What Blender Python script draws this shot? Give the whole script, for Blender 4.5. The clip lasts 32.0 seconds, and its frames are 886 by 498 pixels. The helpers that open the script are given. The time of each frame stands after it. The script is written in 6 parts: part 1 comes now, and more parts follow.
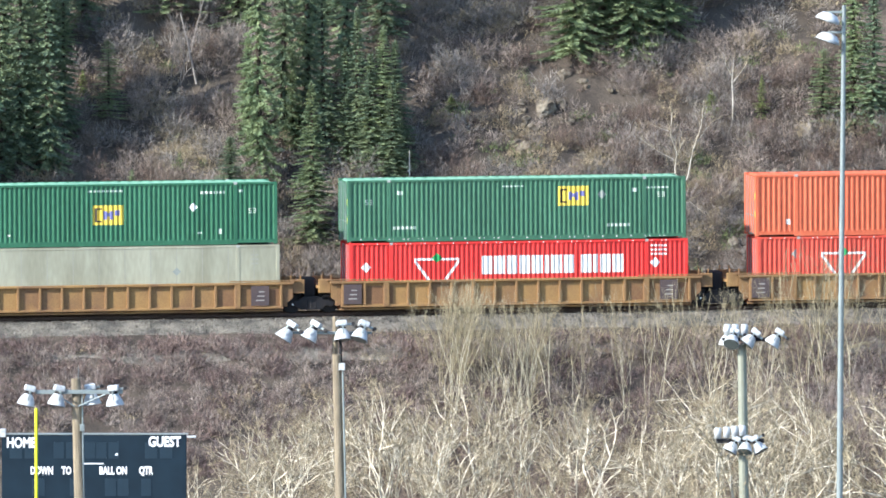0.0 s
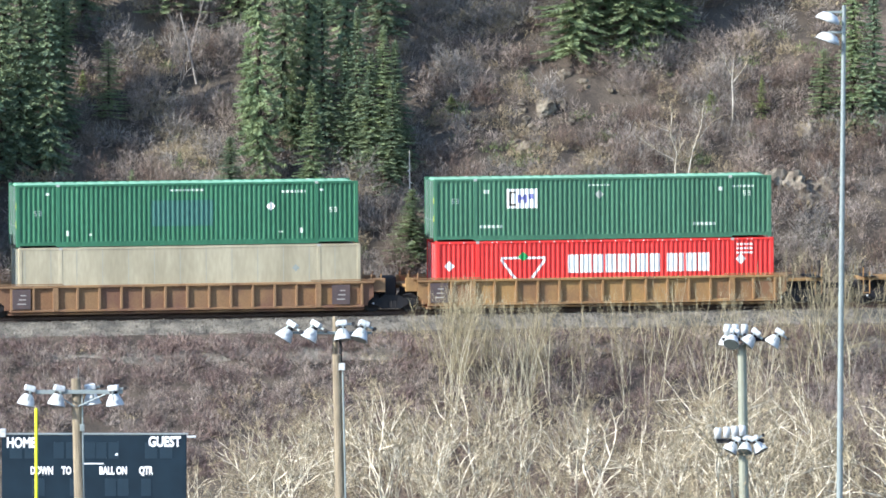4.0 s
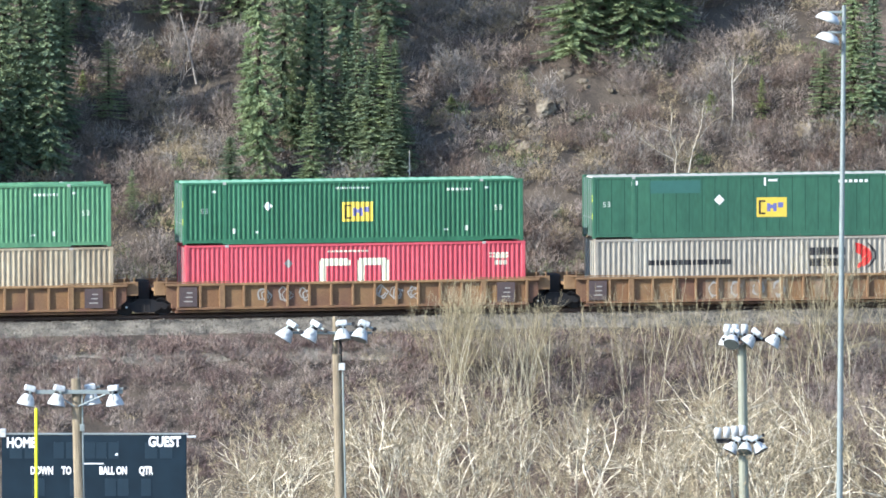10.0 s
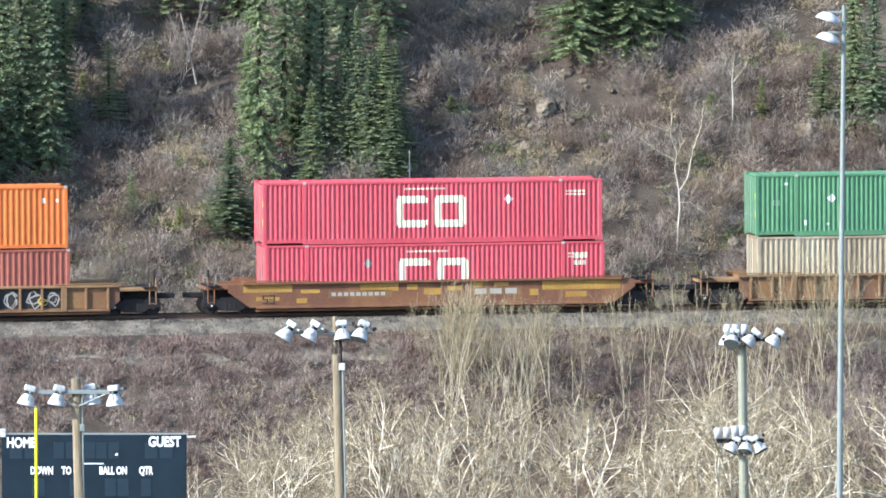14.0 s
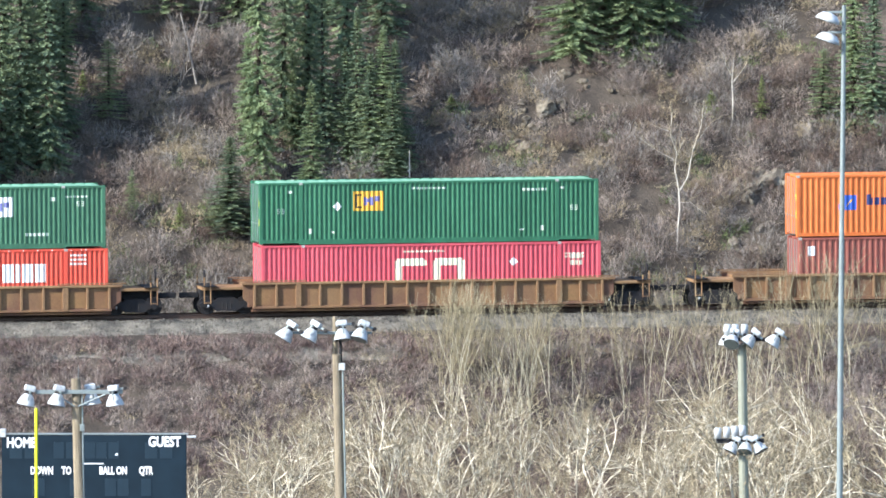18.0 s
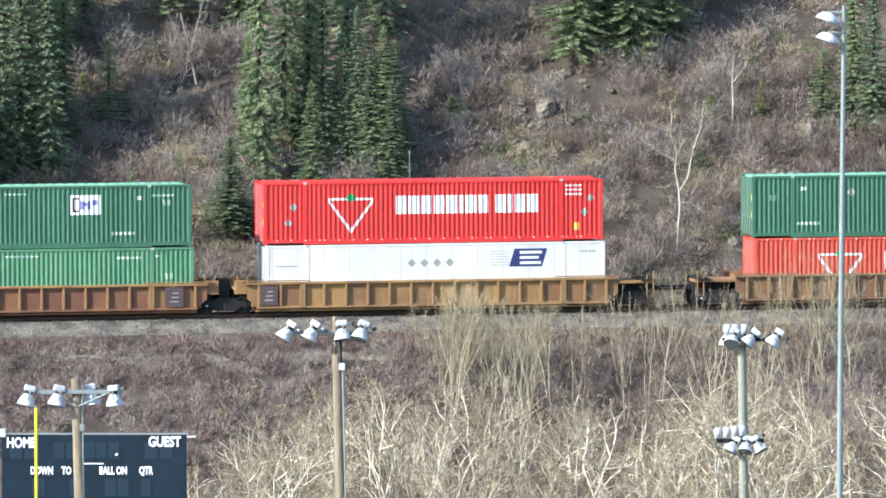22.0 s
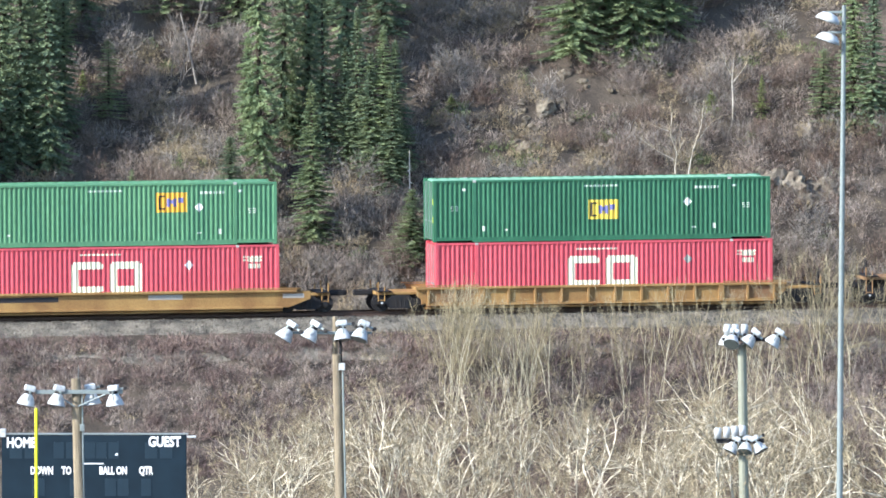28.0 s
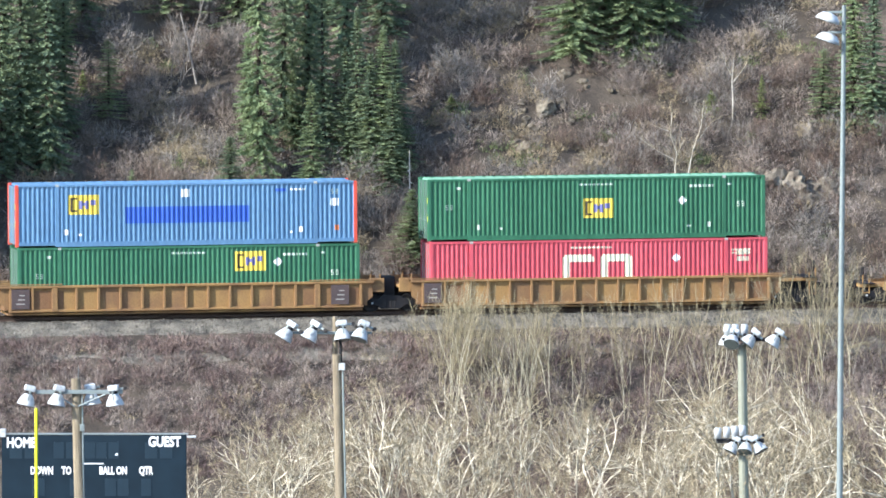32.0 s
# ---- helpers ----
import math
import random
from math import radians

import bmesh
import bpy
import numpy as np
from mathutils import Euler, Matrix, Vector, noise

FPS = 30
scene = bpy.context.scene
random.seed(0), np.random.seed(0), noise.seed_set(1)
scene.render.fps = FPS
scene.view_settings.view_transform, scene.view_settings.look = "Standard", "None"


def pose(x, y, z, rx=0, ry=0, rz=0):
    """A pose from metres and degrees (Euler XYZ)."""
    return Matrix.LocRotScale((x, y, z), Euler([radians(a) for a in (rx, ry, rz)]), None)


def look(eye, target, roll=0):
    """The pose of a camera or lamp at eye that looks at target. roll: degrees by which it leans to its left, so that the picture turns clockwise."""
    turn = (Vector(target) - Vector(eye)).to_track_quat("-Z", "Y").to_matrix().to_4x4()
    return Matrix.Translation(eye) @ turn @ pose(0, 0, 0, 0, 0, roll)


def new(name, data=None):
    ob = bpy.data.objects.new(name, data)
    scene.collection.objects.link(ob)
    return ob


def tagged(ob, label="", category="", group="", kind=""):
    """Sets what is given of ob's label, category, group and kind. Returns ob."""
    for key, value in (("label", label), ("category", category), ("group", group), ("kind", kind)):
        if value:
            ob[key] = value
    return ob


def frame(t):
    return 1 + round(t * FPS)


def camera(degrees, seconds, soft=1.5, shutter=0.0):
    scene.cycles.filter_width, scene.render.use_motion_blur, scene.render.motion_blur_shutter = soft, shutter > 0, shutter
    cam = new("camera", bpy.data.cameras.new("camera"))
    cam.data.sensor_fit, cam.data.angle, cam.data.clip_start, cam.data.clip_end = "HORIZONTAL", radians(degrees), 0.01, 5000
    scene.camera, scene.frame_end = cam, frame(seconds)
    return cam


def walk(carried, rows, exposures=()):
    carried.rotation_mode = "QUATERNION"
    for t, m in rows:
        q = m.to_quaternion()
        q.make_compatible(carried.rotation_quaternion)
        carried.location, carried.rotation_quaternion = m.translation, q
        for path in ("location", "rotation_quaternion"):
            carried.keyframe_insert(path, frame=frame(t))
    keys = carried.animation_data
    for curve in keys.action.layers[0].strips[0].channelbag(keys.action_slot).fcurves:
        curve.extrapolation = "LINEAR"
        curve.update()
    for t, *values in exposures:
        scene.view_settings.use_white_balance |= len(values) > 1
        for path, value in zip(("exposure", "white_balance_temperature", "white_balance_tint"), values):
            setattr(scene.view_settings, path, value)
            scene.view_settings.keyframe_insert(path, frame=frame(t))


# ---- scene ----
# ---- plan: x along the picture, y away from the viewer, z up; the rail head is z = 0 at x = 0 ----
TRACK_YAW = radians(10.0)     # the line runs slightly away to the right
GRADE = 0.00484               # and climbs to the right
CA, SA = math.cos(TRACK_YAW), math.sin(TRACK_YAW)
HILL_YAW, HILL_GRADE = radians(6.5), 0.0087     # the bank and the hillside turn a little less
HC, HS = math.cos(HILL_YAW), math.sin(HILL_YAW)
EYE = (0.0, 0.0, 32.0)

cam = camera(4.751, 32.0, soft=1.7)
walk(cam, [(0.0, pose(*EYE, 90 - 3.328, 0, 0)), (32.0, pose(*EYE, 90 - 3.328, 0, 0))], [(0.0, 1.6, 6220, 9.5), (32.0, 1.6, 6220, 9.5)])

# ---- light ----
SUN_ELEVATION, SUN_TURN = radians(33), radians(-121)   # turn: clockwise from the viewing direction
world = bpy.data.worlds.new("sky")
scene.world = world
world.use_nodes = True
wn = world.node_tree
sky = wn.nodes.new("ShaderNodeTexSky")
sky.sky_type, sky.sun_disc = "NISHITA", False
sky.sun_elevation, sky.sun_rotation = SUN_ELEVATION, SUN_TURN
sky.ozone_density, sky.dust_density = 2.5, 0.6
wn.links.new(sky.outputs[0], wn.nodes["Background"].inputs[0])
wn.nodes["Background"].inputs[1].default_value = 0.125
sun_data = bpy.data.lights.new("sun", "SUN")
sun_data.energy, sun_data.angle, sun_data.color = 3.4, radians(0.53), (1.0, 0.96, 0.90)
sun = new("sun", sun_data)
sun_dir = Vector((math.sin(SUN_TURN) * math.cos(SUN_ELEVATION), math.cos(SUN_TURN) * math.cos(SUN_ELEVATION), math.sin(SUN_ELEVATION)))
sun.matrix_world = look(Vector((0, 300, 80)) + sun_dir * 50, (0, 300, 80))

# ---- mesh helpers ----
def lin(hexa):
    v = [int(hexa[i:i + 2], 16) / 255 for i in (1, 3, 5)]
    return tuple(c / 12.92 if c <= 0.04045 else ((c + 0.055) / 1.055) ** 2.4 for c in v)


MATS = {}


def material(name, colour, rough=0.7, metal=0.0, vary=0.15, scale=3.0, grain=60.0, bump=0.0, second=None, island=0.0, per_object=0.0, stretch=(1, 1, 1), spec=0.4, spread=(0.35, 0.65), thin=0.0):
    """A surface with two scales of variation; second: the colour that the large stains lead to."""
    if name in MATS:
        return MATS[name]
    m = bpy.data.materials.new(name)
    m.use_nodes = True
    t, n = m.node_tree.links, m.node_tree.nodes
    b = n["Principled BSDF"]
    b.inputs["Roughness"].default_value, b.inputs["Metallic"].default_value = rough, metal
    b.inputs["Specular IOR Level"].default_value = spec
    co = n.new("ShaderNodeTexCoord")
    mp = n.new("ShaderNodeMapping")
    mp.inputs["Scale"].default_value = stretch
    t.new(co.outputs["Object"], mp.inputs[0])
    big, small = n.new("ShaderNodeTexNoise"), n.new("ShaderNodeTexNoise")
    for node, s, d in ((big, scale, 5.0), (small, grain, 3.0)):
        node.inputs["Scale"].default_value, node.inputs["Detail"].default_value = s, d
        t.new(mp.outputs[0], node.inputs["Vector"])
    ramp = n.new("ShaderNodeValToRGB")
    c = colour if isinstance(colour, tuple) else lin(colour)
    e = (second if isinstance(second, tuple) else lin(second)) if second else tuple(x * (1 - vary) for x in c)
    ramp.color_ramp.elements[0].position, ramp.color_ramp.elements[1].position = spread
    ramp.color_ramp.elements[0].color, ramp.color_ramp.elements[1].color = (*e, 1), (*c, 1)
    t.new(big.outputs[0], ramp.inputs[0])
    hs = n.new("ShaderNodeHueSaturation")
    t.new(ramp.outputs[0], hs.inputs["Color"])
    mul = n.new("ShaderNodeMapRange")
    mul.inputs[3].default_value, mul.inputs[4].default_value = 1 - vary, 1 + vary
    mul.inputs[1].default_value, mul.inputs[2].default_value = 0.3, 0.7
    t.new(small.outputs[0], mul.inputs[0])
    value = mul.outputs[0]
    for amount, source in ((island, "ShaderNodeNewGeometry"), (per_object, "ShaderNodeObjectInfo")):
        if amount:
            node = n.new(source)
            out = node.outputs["Random Per Island"] if island and source == "ShaderNodeNewGeometry" else node.outputs["Random"]
            r = n.new("ShaderNodeMapRange")
            r.inputs[3].default_value, r.inputs[4].default_value = 1 - amount, 1 + amount
            t.new(out, r.inputs[0])
            x = n.new("ShaderNodeMath")
            x.operation = "MULTIPLY"
            t.new(value, x.inputs[0])
            t.new(r.outputs[0], x.inputs[1])
            value = x.outputs[0]
    t.new(value, hs.inputs["Value"])
    t.new(hs.outputs[0], b.inputs["Base Color"])
    if bump:
        bp = n.new("ShaderNodeBump")
        bp.inputs["Strength"].default_value, bp.inputs["Distance"].default_value = 1.0, bump
        t.new(small.outputs[0], bp.inputs["Height"])
        t.new(bp.outputs[0], b.inputs["Normal"])
    if thin:      # light that comes through leaves and needles
        tr, mix = n.new("ShaderNodeBsdfTranslucent"), n.new("ShaderNodeMixShader")
        t.new(hs.outputs[0], tr.inputs["Color"])
        mix.inputs[0].default_value = thin
        t.new(b.outputs[0], mix.inputs[1])
        t.new(tr.outputs[0], mix.inputs[2])
        t.new(mix.outputs[0], n["Material Output"].inputs[0])
    MATS[name] = m
    return m


def mesh(name, verts, faces, mat, smooth=False):
    me = bpy.data.meshes.new(name)
    me.from_pydata([tuple(v) for v in verts], [], faces)
    me.materials.append(mat)
    if smooth:
        me.shade_smooth()
    return me


def bulk(name, verts, tris, mat):
    """A mesh of many triangles from arrays."""
    me = bpy.data.meshes.new(name)
    me.vertices.add(len(verts))
    me.vertices.foreach_set("co", np.asarray(verts, np.float32).ravel())
    me.loops.add(3 * len(tris))
    me.loops.foreach_set("vertex_index", np.asarray(tris, np.int32).ravel())
    me.polygons.add(len(tris))
    me.polygons.foreach_set("loop_start", np.arange(0, 3 * len(tris), 3, dtype=np.int32))
    me.update()
    me.validate()
    me.materials.append(mat)
    return me


def child(name, me, parent, m=None, label=""):
    ob = new(name, me)
    ob.parent = parent
    if m is not None:
        ob.matrix_basis = m
    return tagged(ob, label)


def finish(bm, name, mat, smooth=False):
    bmesh.ops.recalc_face_normals(bm, faces=bm.faces)
    me = bpy.data.meshes.new(name)
    bm.to_mesh(me)
    bm.free()
    me.materials.append(mat)
    if smooth:
        me.shade_smooth()
    return me


def part(name, bm, mat, parent, label="", m=None, smooth=False):
    return child(name, finish(bm, name, mat, smooth), parent, m, label)


def add_box(bm, x0, x1, y0, y1, z0, z1, m=None):
    vs = [bm.verts.new(Vector((x, y, z)) if m is None else m @ Vector((x, y, z))) for x in (x0, x1) for y in (y0, y1) for z in (z0, z1)]
    for f in ((0, 1, 3, 2), (4, 6, 7, 5), (0, 4, 5, 1), (2, 3, 7, 6), (0, 2, 6, 4), (1, 5, 7, 3)):
        bm.faces.new([vs[i] for i in f])


def box(x0, x1, y0, y1, z0, z1, bevel=0.0):
    bm = bmesh.new()
    add_box(bm, x0, x1, y0, y1, z0, z1)
    if bevel:
        bmesh.ops.bevel(bm, geom=bm.edges[:], offset=bevel, segments=1, affect="EDGES")
    return bm


def prism(outline, y0, y1):
    """An outline in x and z, pulled from y0 to y1."""
    bm = bmesh.new()
    a = [bm.verts.new((x, y0, z)) for x, z in outline]
    b = [bm.verts.new((x, y1, z)) for x, z in outline]
    bm.faces.new(a)
    bm.faces.new(b[::-1])
    for i in range(len(a)):
        j = (i + 1) % len(a)
        bm.faces.new((a[j], a[i], b[i], b[j]))
    return bm


def add_tube(bm, points, radii, sides=8, caps=True):
    rings = []
    for i, p in enumerate(points):
        p = Vector(p)
        d = (Vector(points[min(i + 1, len(points) - 1)]) - Vector(points[max(i - 1, 0)])).normalized()
        a = d.orthogonal().normalized() if abs(d.z) > 0.9 else Vector((0, 0, 1)).cross(d).normalized()
        b = d.cross(a)
        rings.append([bm.verts.new(p + (a * math.cos(k * 2 * math.pi / sides) + b * math.sin(k * 2 * math.pi / sides)) * radii[i]) for k in range(sides)])
    for q, r in zip(rings, rings[1:]):
        for k in range(sides):
            bm.faces.new((q[k], q[(k + 1) % sides], r[(k + 1) % sides], r[k]))
    if caps:
        bm.faces.new(rings[0][::-1])
        bm.faces.new(rings[-1])


def tube(points, radii, sides=8, caps=True):
    bm = bmesh.new()
    add_tube(bm, points, radii, sides, caps)
    return bm


# ---- ground ----
def along(x, y):
    return x * HC + (y - 500) * HS


def across(x, y):
    """Metres beyond the middle of the track."""
    return -x * HS + (y - 500) * HC - 1.3


def level(x, y):
    """The ground's height without its small unevenness."""
    s, v, grade = along(x, y), across(x, y), HILL_GRADE
    if v < 3.4:      # the bank below follows the track itself
        s, v, grade = x * CA + (y - 500) * SA, min(3.4, -x * SA + (y - 500) * CA - 1.3), GRADE
    z = np.interp(v, (-900, -18, -5, -3.4, 3.4, 5, 6.5, 40, 60, 400, 3000), (-7, -7, -1.3, -0.75, -0.75, -0.9, -0.3, 26, 40, 150, 300))
    z += grade * max(-460, min(460, s)) * np.interp(v, (-40, -18), (0, 1))
    near = max(0.0, min(1.0, 1 - (y - 2) / 150)) if abs(x) < 400 else 0.0
    return float(z + 37.3 * near * near * (3 - 2 * near))


def height(x, y):
    v = across(x, y)
    if v < 3.4:
        v = min(3.4, -x * SA + (y - 500) * CA - 1.3)
    rough = np.interp(v, (-30, -16, -5, -4, 4, 6, 12), (0.05, 0.35, 0.1, 0.0, 0.0, 0.3, 0.9))
    return level(x, y) + float(rough) * (noise.fractal(Vector((x * 0.22, y * 0.22, 3.0)), 0.9, 2.1, 5) * 0.9)


def spaced(fine, step, reach):
    out, at, d = list(np.arange(-fine, fine + 0.01, step)), fine, step
    while at < reach:
        d *= 1.35
        at += d
        out += [at]
        out = [-at] + out
    return out


# ---- materials ----
HILL = material("hillside_soil", "#5f564c", 0.95, vary=0.3, scale=0.35, grain=14.0, bump=0.06, second="#443e38", spec=0.1)
BALLAST = material("ballast_gravel", "#857f73", 0.95, vary=0.35, scale=1.2, grain=26.0, bump=0.08, second="#5c5953", island=0.5, spec=0.15)
ROCK = material("outcrop_rock", "#978e7d", 0.9, vary=0.25, scale=1.5, grain=14.0, bump=0.08, second="#6a6054", spec=0.2)
RAIL = material("worn_rail_steel", "#5b4a42", 0.5, 0.6, vary=0.2, scale=4.0)
SLEEPER = material("creosoted_wood", "#4a3d35", 0.9, vary=0.25, scale=5.0, grain=50.0, per_object=0.2)
STEEL_DARK = material("black_running_gear", "#16171b", 0.75, 0.0, vary=0.3, scale=5.0, second="#211d1c")
WHEEL = material("wheel_steel", "#2c2a2b", 0.6, 0.3, vary=0.2, scale=6.0)


def rusty(name, colour, stain, spread=(0.38, 0.62)):
    return material(name, colour, 0.75, vary=0.16, scale=0.9, grain=24.0, second=stain, stretch=(1, 1, 0.6), spec=0.25, spread=spread)


OCHRE = rusty("ochre_car_paint", "#96764b", "#7c5f44")
RUST_RIB = rusty("rusty_rib_paint", "#8d7151", "#765b44")
OCHRE_BRIGHT = rusty("bright_ochre_paint", "#9c7d4e", "#84643f")
RUST = rusty("rusted_car_paint", "#806447", "#6a4e3f")
BROWN = rusty("brown_car_paint", "#6c4b3b", "#7d5a41", (0.42, 0.58))
PRIMER = rusty("maroon_primer_patch", "#75563f", "#836544")
PATCH_OCHRE = rusty("patched_ochre_paint", "#a98544", "#97743e")
DULL_PANEL = material("dull_maroon_stencil_panel", "#554744", 0.8, vary=0.2, scale=3.0, second="#4a4041")
PLATE = material("black_stencil_panel", "#2c2b2d", 0.7, vary=0.2, scale=3.0)
FADED_SPRAY = material("faded_spray_ground", "#94806c", 0.8, vary=0.2, scale=2.5, second="#836b52")
GREY_BAR = material("faded_stencil_white", "#a19d95", 0.8, vary=0.1)


def paint(name, colour, vary=0.11, second=None, rough=0.5):
    return material(name, colour, rough, vary=vary, scale=0.8, grain=8.0, second=second, stretch=(1.0, 1.0, 0.25), spec=0.35, spread=(0.3, 0.7))


GREEN = paint("container_green", "#3a6f53", second="#2d5e45")
GREEN_OLD = paint("faded_container_green", "#447057", second="#3a624c")
GREEN_FLAT = paint("smooth_container_green", "#3b6650", second="#315947")
GREEN_LIGHT = paint("bright_container_green", "#5c8b66", second="#49795c")
CP_RED = paint("pinkish_red_paint", "#c5545f", second="#b54a55")
TIRE_RED = paint("bright_red_paint", "#d83a35", second="#c83330")
TIRE_OLD = paint("faded_red_paint", "#d05443", second="#c34c3c")
ORANGE_RED = paint("orange_red_paint", "#d06b4a", second="#bf5d40")
ORANGE = paint("orange_paint", "#d0733b", second="#c06733")
MAROON = paint("rust_brown_paint", "#93564a", second="#804a41")
BLUE = paint("pale_blue_paint", "#6186a7", second="#567a9b")
GREY = paint("dirty_grey_white_paint", "#a8a792", vary=0.08, second="#868571", rough=0.6)
CREAM = paint("dirty_cream_paint", "#aea58c", vary=0.08, second="#8f8770", rough=0.6)
WHITE_BOX = paint("white_container_paint", "#d5d3cb", vary=0.05, second="#c8c6bd")
WHITE_SEAM = material("pale_seam", "#c0beb5", 0.7, vary=0.05)
SILVER = paint("weathered_silver_paint", "#a19b8e", vary=0.12, second="#8d867a", rough=0.55)
TAN = paint("weathered_tan_paint", "#b0a58d", vary=0.14, second="#7f705c", rough=0.6)
# roof green, set paler than the green of the container sides
ROOF_GREEN = paint("pale_green_roof", "#7fae93", second="#6d9a80")
ROOF_GREY = paint("grey_roof", "#a8a8a2", second="#8f8f89")
STENCIL = material("dull_white_stencil_paint", "#bac6b8", 0.7, vary=0.12, scale=4.0)
REFLECTIVE = material("yellow_reflective_strip", "#cfa63a", 0.6, vary=0.15, scale=3.0)
WHITE = material("white_lettering_paint", "#e4e3dc", 0.6, vary=0.05)
IVORY = material("ivory_lettering_paint", "#e6e2c4", 0.6, vary=0.05)
YELLOW = material("yellow_panel_paint", "#dcc04c", 0.6, vary=0.06)
AMBER = material("amber_panel_paint", "#d9a43a", 0.6, vary=0.06)
INK = material("dark_ink_paint", "#3b3328", 0.6, vary=0.1)
VIOLET = material("blue_violet_paint", "#6d70a6", 0.6, vary=0.1)
NAVY = material("navy_paint", "#2b3768", 0.6, vary=0.1)
COBALT = material("cobalt_blue_paint", "#345bb4", 0.6, vary=0.05)
LEAF_GREEN = material("leaf_green_paint", "#208a4a", 0.6, vary=0.05)
DARK_MARK = material("faded_dark_stencil", "#6d7070", 0.7, vary=0.1)
GREY_MARK = material("grey_placard", "#8f968f", 0.7, vary=0.1)
REPAINT = material("repainted_red_patch", "#de503d", 0.55, vary=0.08, scale=1.0)
FADED = material("faded_patch_paint", "#38665d", 0.6, vary=0.08)
SEAM = material("dark_seam", "#1f4a3a", 0.7, vary=0.1)
GREY_SEAM = material("grey_seam", "#9a9a8c", 0.7, vary=0.1)
LIME = material("reflective_yellow_label", "#cfd648", 0.6, vary=0.05)
GALV = material("galvanised_steel", "#8f9896", 0.45, 0.35, vary=0.12, scale=2.0, grain=40.0)
POLE_STEEL = material("greenish_pole_steel", "#8f9181", 0.5, 0.2, vary=0.12, scale=2.0, grain=40.0)
LAMP_WHITE = material("white_lamp_housing", "#c6c9c9", 0.45, vary=0.1, scale=7.0, second="#a6aaab")
LAMP_IN = material("lamp_lens_glass", "#6f7875", 0.15, 0.1, vary=0.1, scale=5.0)
POLE_WOOD = material("weathered_pole_wood", "#93866f", 0.85, vary=0.2, scale=2.0, grain=30.0, stretch=(6, 6, 0.5), second="#756a58", bump=0.01)
BOARD_PAINT = material("dark_navy_board_paint", "#1a2a35", 0.55, vary=0.1, scale=1.2, second="#16242e", spec=0.2)
BOARD_DARK = material("dark_display_window", "#22323d", 0.35, vary=0.1, scale=3.0)
BOARD_WHITE = material("white_board_letters", "#e6e8e8", 0.6, vary=0.03)
UPRIGHT = material("yellow_post_paint", "#d9dc2c", 0.5, vary=0.06, scale=2.0)

# ---- terrain: one sheet to the horizon ----
def terrain():
    xs = spaced(34, 0.75, 3000)
    ys = [-2500, -1200, -600, -300, -150, -60, -20, -8] + list(range(0, 180, 10)) + list(range(180, 470, 20)) + list(np.arange(470, 545, 0.75))
    at, d = 545.0, 1.0
    while at < 4200:
        d *= 1.3
        at += d
        ys.append(at)
    verts = [(x, y, height(x, y)) for y in ys for x in xs]
    w = len(xs)
    faces = [(j * w + i, j * w + i + 1, (j + 1) * w + i + 1, (j + 1) * w + i) for j in range(len(ys) - 1) for i in range(w - 1)]
    ob = new("ground", mesh("ground", verts, faces, HILL, True))
    return tagged(ob, "brown brushy valley side with dry grass and soil", "ground", kind="structure")


terrain()

# ---- track ----
def on_track(s, v=0.0, z=0.0):
    """A place by the way along the line, the way across it and the height over the rail head."""
    return Vector((s * CA - (v + 1.3) * SA, 500 + s * SA + (v + 1.3) * CA, z + GRADE * s))


def line_pose(s):
    return Matrix.Translation(on_track(s)) @ Matrix.Rotation(TRACK_YAW, 4, "Z") @ Matrix.Rotation(-math.atan(GRADE), 4, "Y")


